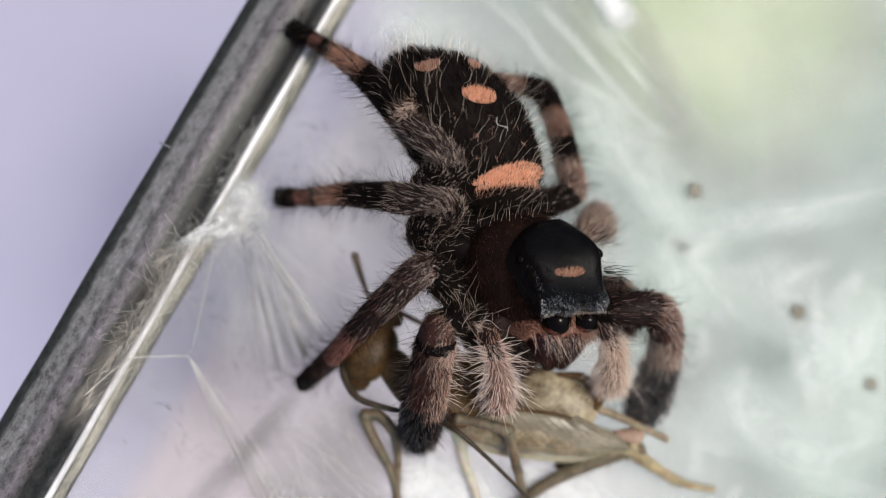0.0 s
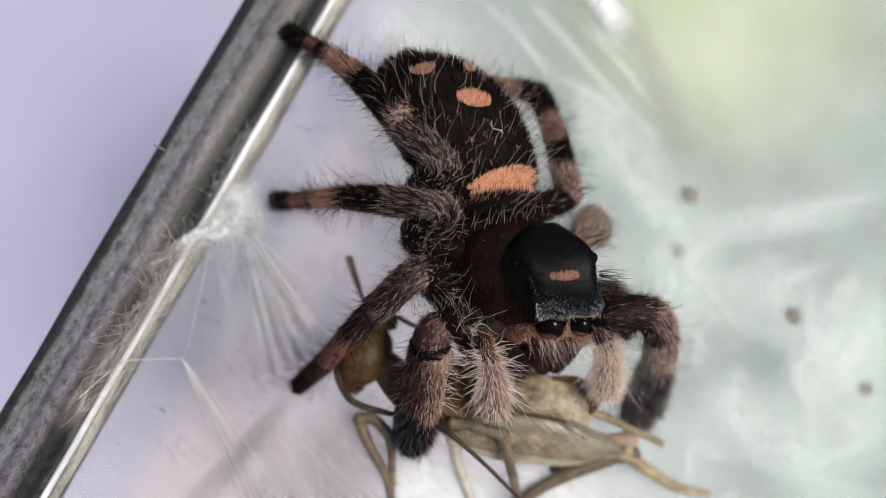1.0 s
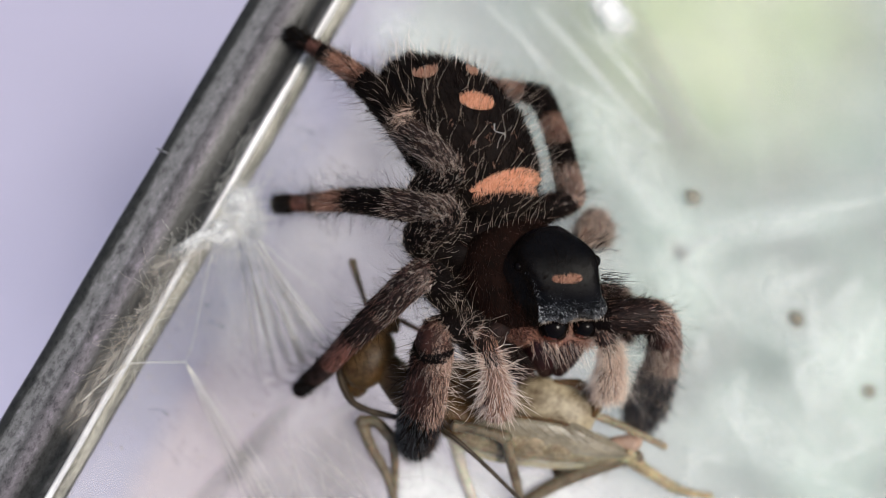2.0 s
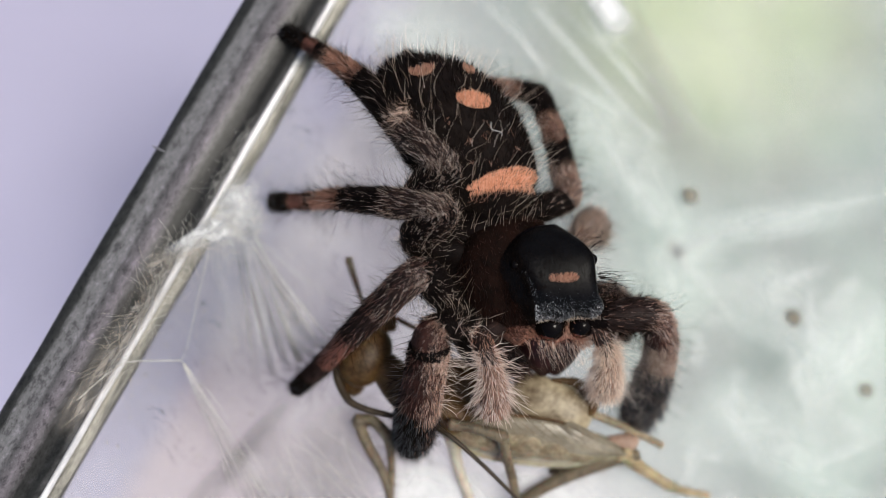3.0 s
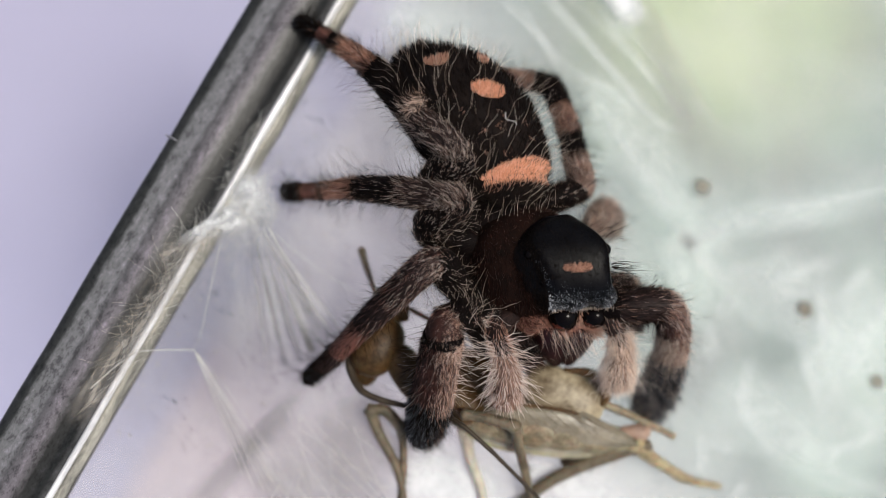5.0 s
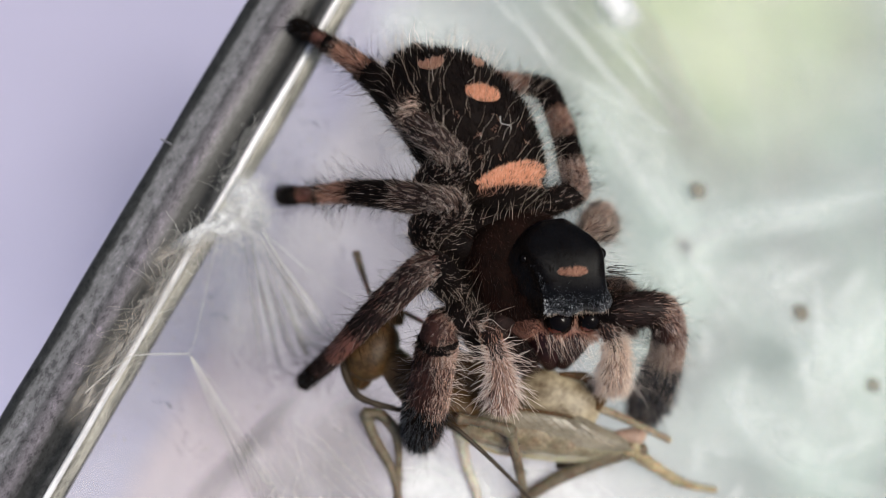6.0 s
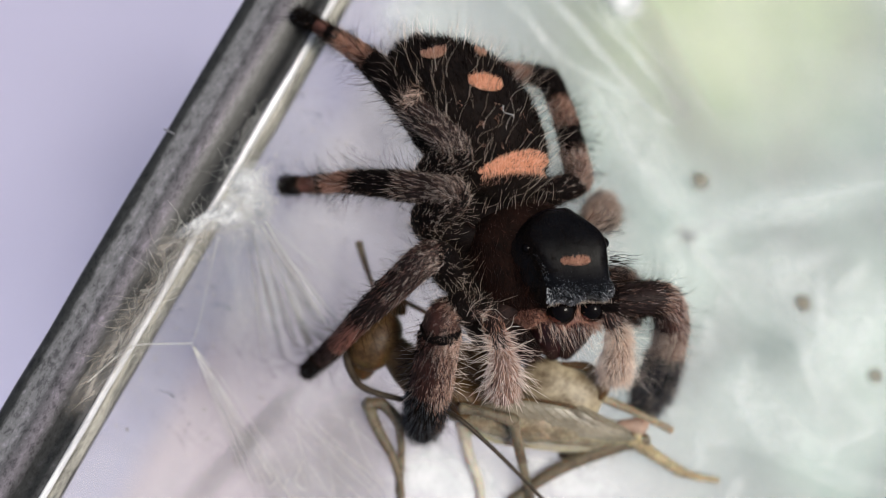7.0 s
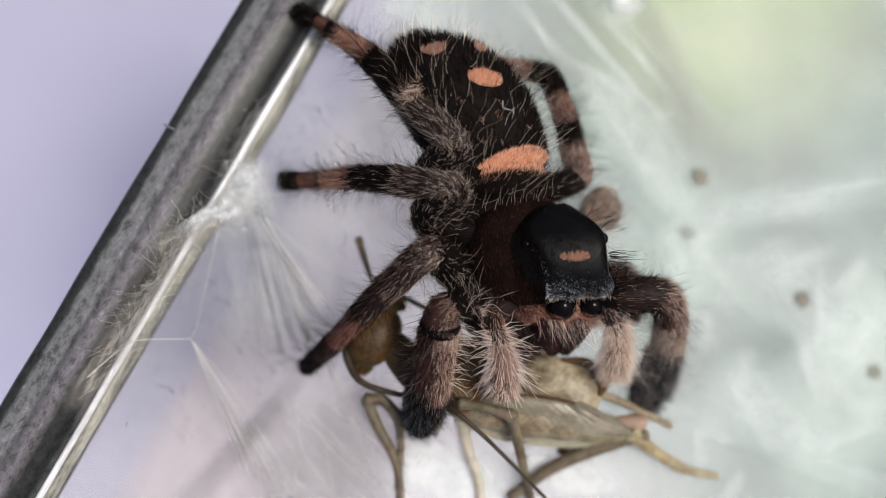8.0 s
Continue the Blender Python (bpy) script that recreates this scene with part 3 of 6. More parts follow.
# grey sheet that paints shade on the floor below the threads
silk_sheet("silk_fan", SILK_SHADE_STREAK, (-10.9, -5.6, 0.7), (-7.8, -11.3, 0.15), 0.12, 0.9, web)
silk_sheet("silk_fan", SILK_FAN, (-8.85, -8.99, 0.2), (-3.63, -12.77, 0.15), 0.96, 2.16, web)
# floor glow below the cricket, painted as two white sheets
silk_sheet("silk_pad", SILK_GLOW, (-2.9, -10.5, 0.2), (4.47, -11.6, 0.15), 1.3, 1.9, web)
silk_sheet("silk_pad", SILK_GLOW, (2.6, -10.6, 0.12), (9.6, -11.2, 0.1), 1.1, 1.3, web)
# fan of silk streaks; shade is painted into the grey ones
for k in range(14):
    u = k / 13 + rng.normal(0, 0.012)
    a = vec(-9.0 + 1.0 * u, 0.95 - 0.45 * u, 0.75)
    b = vec(-7.75 + 3.1 * u, -5.6 + 0.9 * u ** 2 + rng.normal(0, 0.9), 0.25)
    a = a + (b - a) * rng.uniform(0.0, 0.25)
    b = a + (b - a) * (1.0 if u < 0.55 else 0.80)
    silk_sheet("silk_shade_streak", (SILK_SHADE_STREAK, SILK_FAN, SILK_SHADE_STREAK)[k % 3], a, b, rng.uniform(0.04, 0.08), rng.uniform(0.16, 0.36), web, nx=24, ny=8)
# shadow band trailing from a leg, painted on the floor
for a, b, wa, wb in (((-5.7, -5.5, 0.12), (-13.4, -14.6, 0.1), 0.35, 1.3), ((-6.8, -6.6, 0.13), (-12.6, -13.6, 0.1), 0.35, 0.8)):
    silk_sheet("shade_band", SHADE_BAND, a, b, wa, wb, web)
# wide floor shade round the cricket, painted as thin grey sheets
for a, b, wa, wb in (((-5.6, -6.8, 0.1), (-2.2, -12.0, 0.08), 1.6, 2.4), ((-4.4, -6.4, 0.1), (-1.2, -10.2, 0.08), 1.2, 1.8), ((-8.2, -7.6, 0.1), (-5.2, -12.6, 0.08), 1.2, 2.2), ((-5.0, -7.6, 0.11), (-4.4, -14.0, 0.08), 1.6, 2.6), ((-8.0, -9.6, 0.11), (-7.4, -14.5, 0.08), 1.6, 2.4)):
    silk_sheet("shade_band", SHADE_THIN, a, b, wa, wb, web)
for k in range(12):
    a = vec(rng.uniform(-9.5, -4.0), rng.uniform(-9.5, -7.0), 0.2)
    b = a + vec(rng.uniform(1.0, 4.0), rng.uniform(-4.5, -2.0), 0)
    thread("silk_thread", [a, (a + b) / 2 + vec(rng.normal(0, 0.25), rng.normal(0, 0.2), 0.05), b], rng.uniform(0.006, 0.012), SILK_THREAD, web)
for k in range(6):
    p = vec(rng.uniform(-8.0, -3.0), rng.uniform(-11.6, -10.0), 0.25)
    pts, w = [p], rng.uniform(0, 6.28)
    for _ in range(4):
        w += rng.uniform(-1.4, 1.4)
        pts.append(pts[-1] + vec(math.cos(w), math.sin(w), 0) * rng.uniform(0.2, 0.5))
    thread("silk_curl", pts, rng.uniform(0.010, 0.018), SILK_THREAD, web)
for pts, r in (
    ([(-8.07, 0.56, 0.9), (-7.16, -0.92, 0.7), (-4.91, -3.78, 0.4)], 0.03),
    ([(-8.27, 0.44, 0.9), (-6.66, -2.03, 0.6), (-5.29, -4.03, 0.4)], 0.02),
    ([(-10.09, -0.07, 1), (-10.56, -2.29, 0.9), (-10.92, -4.01, 0.8), (-11.21, -4.75, 0.8)], 0.011),
    ([(-13.97, -4.97, 1.25), (-13.16, -4.78, 1.1), (-11.21, -4.75, 0.8)], 0.024),
    ([(-11.21, -4.75, 0.8), (-10.06, -6.97, 0.6), (-8.72, -9.72, 0.3)], 0.011),
    ([(-11.21, -4.75, 0.8), (-9.58, -6.74, 0.5), (-7.12, -10.49, 0.2)], 0.009),
    ([(-15.44, -6.39, 1.5), (-14.41, -5.44, 1.4), (-13.62, -4.87, 1.25)], 0.03),
    ([(-7.9, 0.44, 0.8), (-6.17, -1.03, 0.5), (-3.67, -2.53, 0.3)], 0.012),
):
    thread("silk_thread", pts, r, SILK_THREAD, web)


n = 420
a = rng.normal(0, 1, (n, 3)) * vec(0.60, 0.85, 0.14)
root = vec(*(-8.93, 1.72, 1)) + a
wisps = hair(root, a * vec(0.5, 0.5, 0.1) + rng.normal(0, 0.6, (n, 3)) * vec(1, 1, 0.15), rng.uniform(0.4, 1.5, n), 0.005, 0.4, 5)
coat("silk_wisp", [(SILK_THREAD, wisps)], web)


def fray(n, u0, u1, spread, length, mat, parent, name="fibre_fray", curl=0.30):
    """Loose curling fibres along the rim, between two places on it."""
    a, b = vec(*u0), vec(*u1)
    shapes = []
    for _ in range(n):
        p = a + (b - a) * rng.uniform() + RIM_X * rng.normal(0, spread) + vec(0, 0, rng.uniform(0.0, 0.3))
        d = unit(RIM_Y * rng.choice((-1, 1)) + RIM_X * rng.normal(0, 0.35) + vec(0, 0, 0.1))
        pts = [p]
        for k in range(4):
            d = unit(d + rng.normal(0, curl, 3) * vec(1, 1, 0.3))
            pts.append(pts[-1] + d * length * rng.uniform(0.15, 0.35))
        pts = np.array(pts)
        pts[:, 2] = np.clip(pts[:, 2], 1.25, 2.1)
        c = spline(pts, 5)
        shapes.append(tube(c, np.full(len(c), rng.uniform(0.002, 0.0045)), 4, cap=False))
    return part(name, joined(*shapes), mat, parent, kind="stuff")


fray(90, (-14.6, -6.6, 1.45), (-11.3, -0.2, 1.45), 0.11, 2.0, SILK_TAN, web, curl=0.30)
fray(50, (-12.6, -2.6, 1.5), (-11.2, 0.1, 1.45), 0.16, 1.2, SILK_THREAD, web, curl=0.4)
fray(70, (-14.2, -5.7, 1.5), (-12.3, -2.2, 1.5), 0.14, 1.6, SILK_THREAD, web, curl=0.25)
fray(80, (-11.7, -0.2, 1.5), (-9.9, 0.85, 1.4), 0.20, 1.2, SILK_THREAD, web, curl=0.45)
fray(70, (-9.84, 2.62, 1.3), (-8.4, 5.37, 1.3), 0.12, 0.7, SILK_THREAD, web)
silk_sheet("matted_silk", SILK_WOOL, (-16.11, -8.05, 1.55), (-11.25, 0.26, 1.5), 0.624, 0.816, web, ripple=0.1)
silk_sheet("matted_silk", SILK_WOOL, (-12.91, -1.09, 1.5), (-9.34, 0.9, 1.3), 0.672, 0.624, web, ripple=0.12)
mist = thing("old_silk", (10.85, 0.34, 0), "faded sheets of old white silk over the floor", "spider web")
for a, b, wa, wb in (
    ((10.01, 0.45, 0.15), (21.65, 3.03, 0.1), 35, 60),
    ((5.57, 8.05, 0.3), (14.25, -1.48, 0.12), 60, 90),
    ((10.55, 1.1, 0.15), (11.84, -3.04, 0.1), 70, 60),
    ((7.19, 12.3, 0.2), (8.52, 9.19, 0.1), 45, 40),
    ((13.46, -0.96, 0.1), (22.02, -5.14, 0.1), 90, 120),
    ((11.54, -6.64, 0.1), (21.38, -9.82, 0.1), 90, 120),
    ((-2.13, -9.82, 0.1), (4.48, -11.15, 0.1), 70, 70),
    ((-3.71, 10.74, 0.2), (3, 8.3, 0.1), 60, 90),
    ((16.59, -6.67, 0.1), (20.46, -1.46, 0.1), 70, 80),
):
    silk_sheet("silk_sheet", SILK_MIST, a, b, wa * 0.024, wb * 0.024, mist)
for a, b, w in (((-12.14, -2.03, 0.03), (-5.65, -6.55, 0.03), 110), ((-13.55, -6.5, 0.03), (-9.11, -9.75, 0.03), 70), ((-7.74, 6.08, 0.03), (-2.15, 2.82, 0.03), 90), ((-5.69, 0.5, 0.03), (-3.42, -0.5, 0.03), 60)):
    silk_sheet("smudge", SMUDGE, a, b, w * 0.024, w * 0.024, mist, ripple=0.0)
# glare spot on the floor, drawn as two white sheets
silk_sheet("silk_clump", SILK_GLARE, (7.05, 12.0, 0.8), (8.65, 9.95, 0.8), 0.75, 0.75, mist)
silk_sheet("silk_clump", SILK_GLARE, (7.3, 11.7, 0.85), (8.4, 10.3, 0.85), 0.6, 0.6, mist)
silk_sheet("silk_clump", SILK_SOFT, (9.23, 5.6, 0.3), (10.68, 5.26, 0.3), 0.288, 0.288, mist)
silk_sheet("silk_clump", SILK_SOFT, (10, 0.32, 0.2), (13.18, 0.47, 0.2), 1.08, 0.96, mist)
# diagonal shadow band, painted as one grey sheet
silk_sheet("silk_sheet", SILK_SHADE, (8.3, 11.6, 0.62), (12.7, 2.0, 0.55), 0.75, 1.3, mist)
for a, b, w in (((5.16, 8.15, 0.4), (11.24, 4.89, 0.2), 9), ((6.35, 7.02, 0.3), (11.18, -0.06, 0.2), 12), ((10.79, 0.06, 0.2), (16.69, 2.45, 0.2), 12), ((14.53, 1.52, 0.2), (22.7, 3.3, 0.2), 11), ((10.53, 0.58, 0.2), (14.75, -4.33, 0.1), 14), ((20.82, -1.47, 0.2), (16.55, -8.74, 0.1), 20)):
    silk_sheet("silk_strand", SILK_SOFT, a, b, w * 0.024, w * 0.024, mist)


for k in range(8):
    a = vec(1.8 + 0.72 * k + rng.normal(0, 0.3), 11.9 - 0.10 * k, 0.5)
    b = a + vec(rng.uniform(3.6, 6.5), rng.uniform(-7.5, -4.5), 0)
    silk_sheet("silk_strand", SILK_VEIL, a, b, rng.uniform(0.10, 0.22), rng.uniform(0.18, 0.42), mist, nx=24, ny=8)
for k in range(20):
    a = vec(rng.uniform(9.5, 21.5), rng.uniform(-11.0, -0.5), 0.3)
    w = rng.uniform(-2.6, 0.4)
    b = a + vec(math.cos(w), math.sin(w), 0) * rng.uniform(1.5, 5.0)
    silk_sheet("silk_strand", SILK_VEIL, a, b, rng.uniform(0.15, 0.5), rng.uniform(0.25, 0.9), mist, nx=24, ny=8)


def dropping(at, r):
    """A dried droplet: a low lens whose rim thins out."""
    verts, faces, fade, n = [], [], [], 26
    for k in range(9):
        for j in range(n):
            w = 2 * math.pi * j / n
            q = k / 8 * r * (1.25 + 0.3 * noise.noise(Vector((1.5 * math.cos(w), 1.5 * math.sin(w), at[0]))))
            verts.append((at[0] + q * math.cos(w), at[1] + q * math.sin(w), at[2] + 0.12 * (1 - (k / 8) ** 2)))
            fade.append(max(0.0, 1 - (k / 8) ** 2) ** 0.8)
    faces = [(k * n + j, k * n + (j + 1) % n, (k + 1) * n + (j + 1) % n, (k + 1) * n + j) for k in range(8) for j in range(n)]
    ob = thing("dropping", (at[0], at[1], 0), "small dried brown dropping on the acrylic floor", "dropping", "droppings")
    part("crust", (np.array(verts), faces), DROPPING, ob, fade=fade)


for at, r in (((16.45, -2.86, 0.05), 0.43), ((11.45, 2.70, 0.60), 0.40), ((19.85, -6.17, 0.05), 0.36)):
    dropping(at, r)

grains = []
for _ in range(110):
    u = rng.uniform(0, 1, 2)
    p = rim_place(0.4 + 9 * u[0] ** 1.3, 3 + 18 * u[1], 0.02)
    grains.append(blob(p, axes(rng.uniform(0, 180)), (rng.uniform(0.03, 0.11), rng.uniform(0.03, 0.07), 0.04), rings=5, sides=7))
ob = part("dust", joined(*grains), DUST, kind="stuff")
tagged(ob, "scattered grey dust grains on the enclosure floor", "dust")

# ---- the cricket ----
cricket = thing("cricket", (2.96, -8.12, 0), "limp tan cricket held under the spider's jaws", "cricket")


def limb(name, pts, mat, parent, sides=10, n=8, label=""):
    c = spline([p[:3] for p in pts], n)
    r = spline([(p[3],) for p in pts], n)[:, 0]
    s = np.linspace(0, 1, len(r))
    if name in ("leg", "femur", "tibia", "tarsus"):
        r = r * (0.80 + 0.22 * np.abs(2 * s - 1) ** 5)
    return part(name, tube(c, r, sides), mat, parent, label)


_ab = [(0.31, -7.51, 1, 0.624), (1.8, -7.81, 1.1, 0.864), (4.32, -8.15, 1.1, 0.912), (6.88, -8.61, 1, 0.672), (8.69, -9.01, 0.9, 0.288)]
_c, _r = spline([p[:3] for p in _ab], 14), spline([(p[3],) for p in _ab], 14)[:, 0]
abdomen = part("abdomen", tube(_c, _r * 0.94, 16), CRICKET_BROWN, cricket)
for k in range(0, len(_c) - 7, 7):
    sw = 0.96 + 0.07 * np.sin(np.linspace(0.15, 2.6, 8))
    part("segment", tube(_c[k : k + 8], _r[k : k + 8] * sw, 18), CRICKET_TAN, abdomen)
part("pronotum", blob((4.92, -6.67, 1.3), axes(-22, 0), (1.92, 1.104, 0.95), (3.1, 2.6)), CRICKET_SHELL, cricket, "glossy tan pronotum")
limb("pronotum_edge", [(4.9, -5.55, 1.9, 0.10), (6.05, -5.75, 1.9, 0.24), (6.66, -6.50, 1.9, 0.32), (6.55, -7.05, 1.9, 0.16)], CRICKET_BROWN, cricket)
limb("thorax", [(-2.43, -5.02, 1, 0.72), (-1.2, -6.25, 1.2, 0.96), (0.79, -7.12, 1.2, 1.008)], CRICKET_BROWN, cricket, 14)
part("thorax_plate", blob((1.57, -6.27, 1), axes(-30), (2.208, 1.248, 0.85), (2.4, 2.3)), CRICKET_BROWN, cricket)
part("head", blob((-3.28, -4.55, 1), axes(60), (1.42, 1.10, 0.95), (2.3, 2.3)), CRICKET_BROWN, cricket, "rounded brown head")
limb("mouthpart", [(-4.04, -5.65, 0.6, 0.336), (-3.66, -5.77, 0.6, 0.48), (-2.43, -3.03, 0.9, 0.384), (-2.06, -3.33, 0.9, 0.24)], CRICKET_BROWN, cricket)


def wing(name, upper, lower, parent, z_arch, oblique, along, label, mat=None):
    """A folded wing between two rims: a thin arched leaf with veins along it and oblique veins across."""
    up, lo = spline(upper, 8), spline(lower, 8)
    n, ny = len(up), 10

    def at(s, q, lift=0.0):
        i = min(s * (n - 1), n - 1.001)
        k, f = int(i), i - int(i)
        a, b = up[k] * (1 - f) + up[k + 1] * f, lo[k] * (1 - f) + lo[k + 1] * f
        p = a * (1 - q) + b * q
        return p + vec(0, 0, z_arch * 4 * q * (1 - q) + lift + 0.04 * noise.noise(Vector((p[0] * 0.9, p[1] * 1.3, 2))))

    verts, faces = [], []
    for lay in (0.0, -0.03):
        verts += [at(i / (n - 1), j / ny, lay) for i in range(n) for j in range(ny + 1)]
    for lay in (0, n * (ny + 1)):
        for i in range(n - 1):
            for j in range(ny):
                q = (lay + i * (ny + 1) + j, lay + (i + 1) * (ny + 1) + j, lay + (i + 1) * (ny + 1) + j + 1, lay + i * (ny + 1) + j + 1)
                faces.append(q[::-1] if lay == 0 else q)
    d = up[-1] - up[0]
    ob = part(name, (np.array(verts), faces), mat or WING, parent, label, turn=math.atan2(d[1], d[0]))
    for q in along:
        c = np.array([at(s, q + 0.04 * math.sin(5 * s + 9 * q), 0.012) for s in np.linspace(0.03, 0.97, 14)])
        part("vein", tube(c, np.linspace(0.030, 0.014, len(c)), 5), CRICKET_YELLOW if q > 0.7 else CRICKET_DUN, ob)
    for k in range(oblique):
        s0 = 0.02 + 0.86 * k / oblique
        c = np.array([at(min(0.99, s0 + 0.16 * t + 0.05 * t * t), 0.04 + 0.62 * t, 0.012) for t in np.linspace(0, 1, 8)])
        part("cross_vein", tube(c, np.linspace(0.020, 0.012, len(c)), 4), CRICKET_DUN if k % 3 else CRICKET_TAN, ob)
    return ob


wing("wing", [(0.95, -7.25, 1.5), (1.64, -7.16, 1.8), (2.97, -6.98, 2.0), (4.31, -7.23, 2.1), (5.57, -7.49, 2.0), (6.88, -8.18, 1.75), (7.96, -8.59, 1.5), (8.28, -8.85, 1.4)],
     [(0.55, -7.75, 1.3), (1.10, -8.20, 1.45), (2.20, -8.58, 1.5), (3.60, -8.80, 1.55), (5.10, -8.98, 1.55), (6.46, -9.08, 1.45), (7.75, -9.04, 1.35), (8.31, -8.94, 1.3)],
     cricket, 0.24, 17, (0.02, 0.1, 0.86, 0.95), "folded translucent olive-tan wing")
wing("wing", [(0.5, -7.7, 1.15), (1.15, -8.05, 1.25), (2.25, -8.40, 1.3), (3.7, -8.62, 1.35), (5.2, -8.80, 1.35), (6.6, -8.95, 1.3), (7.8, -8.95, 1.2)],
     [(0.35, -8.0, 0.95), (0.95, -8.62, 1.0), (2.15, -9.12, 1.0), (3.60, -9.34, 1.0), (5.20, -9.50, 1.0), (6.6, -9.40, 1.0), (7.8, -9.12, 1.1)], cricket, 0.06, 0, (0.35, 0.55, 0.72, 0.86, 0.97), "pale membranous hind wing", WING_PALE)
wing("wing", [(5.0, -7.2, 2.0), (5.7, -7.35, 2.15), (6.7, -7.85, 2.0), (7.7, -8.35, 1.7), (8.2, -8.7, 1.5)],
     [(5.0, -7.5, 2.05), (5.7, -7.9, 2.25), (6.6, -8.35, 2.05), (7.6, -8.65, 1.75), (8.2, -8.8, 1.5)], cricket, 0.06, 5, (0.5,), "folded translucent olive-tan wing")
limb("wing_edge", [(2.4, -7.0, 2.0, 0.05), (4.31, -7.22, 2.2, 0.08), (5.57, -7.52, 2.12, 0.09), (6.88, -8.2, 1.85, 0.08), (8.1, -8.7, 1.5, 0.12)], CRICKET_BROWN, cricket)
limb("tail_tip", [(7.58, -8.28, 1.3, 0.24), (8.37, -8.35, 1.2, 0.432), (8.78, -8, 1.2, 0.216)], CRICKET_PINK, cricket, label="pinkish soft tail end")


def cricket_leg(pieces):
    leg, bristles = None, []
    for nm, pts, mat in pieces:
        if leg is None:
            leg = limb("leg", pts, mat, cricket)
        else:
            limb(nm, pts, mat, leg)
        if nm in ("femur", "tibia", "tarsus"):
            bristles.append(pts)
    tufts = []
    for pts in bristles:
        c, r = spline([p[:3] for p in pts], 8), spline([(p[3] * 0.85,) for p in pts], 8)[:, 0]
        root, out, fwd = on_tube(c, r, 70)
        tufts.append((HAIR_BROWN, hair(root, out * 0.8 + fwd * 0.6, rng.uniform(0.10, 0.28, 70), 0.009, 0.15)))
    if tufts:
        coat("leg_bristle", tufts, leg)
    return leg


def spines(pts, n, length, mat, parent):
    c = spline([p[:3] for p in pts], 8)
    r = spline([(p[3],) for p in pts], 8)[:, 0]
    root, out, fwd = on_tube(c, r, n)
    coat("spines", [(mat, hair(root, out + fwd * 0.5, rng.uniform(0.6, 1.2, n) * length, 0.014, 0.1))], parent)


HIND = [(8.77, -8.94, 1.1, 0.288), (7.64, -9.19, 1, 0.408), (5.91, -9.83, 0.7, 0.408), (4.41, -10.59, 0.5, 0.36), (2.9, -11.71, 0.4, 0.288)]
leg = cricket_leg([("femur", HIND, CRICKET_DUN)])
spines(HIND, 90, 0.42, HAIR_DUN, leg)
leg = cricket_leg([("tibia", [(8.13, -8.81, 1.1, 0.528), (8.94, -9.46, 0.9, 0.384), (10.44, -10.4, 0.6, 0.264)], CRICKET_YELLOW), ("tarsus", [(10.44, -10.4, 0.6, 0.264), (11.27, -10.69, 0.4, 0.216), (12.29, -10.87, 0.25, 0.144)], CRICKET_YELLOW)])
leg = cricket_leg([("tibia", [(6.51, -7.01, 1.6, 0.216), (7.79, -7.52, 1.5, 0.24), (9.9, -8.51, 1.2, 0.168)], CRICKET_TAN)])
FORE = [(2.62, -7.99, 2.4, 0.312), (2.88, -8.9, 2, 0.288), (3.3, -10.24, 1.1, 0.264), (3.71, -11.72, 0.4, 0.216)]
leg = cricket_leg([("femur", [(0.41, -7.43, 2.5, 0.264), (1.38, -7.57, 2.6, 0.288), (2.54, -7.93, 2.5, 0.312)], CRICKET_DUN), ("tibia", FORE, CRICKET_DUN)])
spines(FORE, 30, 0.5, HAIR_BROWN, leg)
MID = [(-3.54, -7.37, 0.8, 0.312), (-3.16, -8.38, 0.6, 0.312), (-2.4, -9.78, 0.4, 0.264), (-2.06, -11.03, 0.3, 0.216), (-2.06, -11.92, 0.2, 0.216)]
leg = cricket_leg([("tibia", MID, CRICKET_DUN)])
spines(MID, 25, 0.4, HAIR_BROWN, leg)
leg = cricket_leg([("femur", [(-3.54, -7.36, 0.9, 0.312), (-2.92, -7.37, 0.9, 0.336), (-2.17, -8.12, 0.8, 0.312)], CRICKET_DUN), ("tibia", [(-2.17, -8.12, 0.8, 0.288), (-2.05, -9.52, 0.5, 0.216), (-2.13, -11.3, 0.2, 0.192)], CRICKET_DUN)])
leg = cricket_leg([("tibia", [(0.65, -8.29, 0.6, 0.36), (0.92, -9.56, 0.4, 0.312), (1.39, -10.83, 0.3, 0.264), (1.55, -11.97, 0.2, 0.216)], CRICKET_PALE)])
cricket_leg([("feeler", [(-3.98, -0.32, 0.4, 0.192), (-3.77, -1.02, 0.4, 0.192), (-3.42, -2.03, 0.5, 0.12), (-3.05, -3.03, 0.7, 0.096)], CRICKET_DUN)])
cricket_leg([("feeler", [(-2.43, -2.66, 0.8, 0.144), (-1.68, -3.03, 0.9, 0.144), (-0.69, -3.53, 1, 0.144)], CRICKET_DUN)])
for at in ((-3.51, -7.39, 0.9, 0.324), (-2.17, -8.12, 0.8, 0.3), (2.59, -7.95, 2.5, 0.324), (10.46, -10.4, 0.6, 0.264)):
    part("knee", blob(at[:3], axes(30), (at[3], at[3] * 0.9, at[3] * 0.9), rings=10, sides=12), CRICKET_DUN, cricket)
limb("dark_joint", [(5.07, -9.71, 0.4, 0.168), (5.57, -9.55, 0.5, 0.264), (6.19, -9.39, 0.6, 0.192)], CRICKET_DARK, cricket)
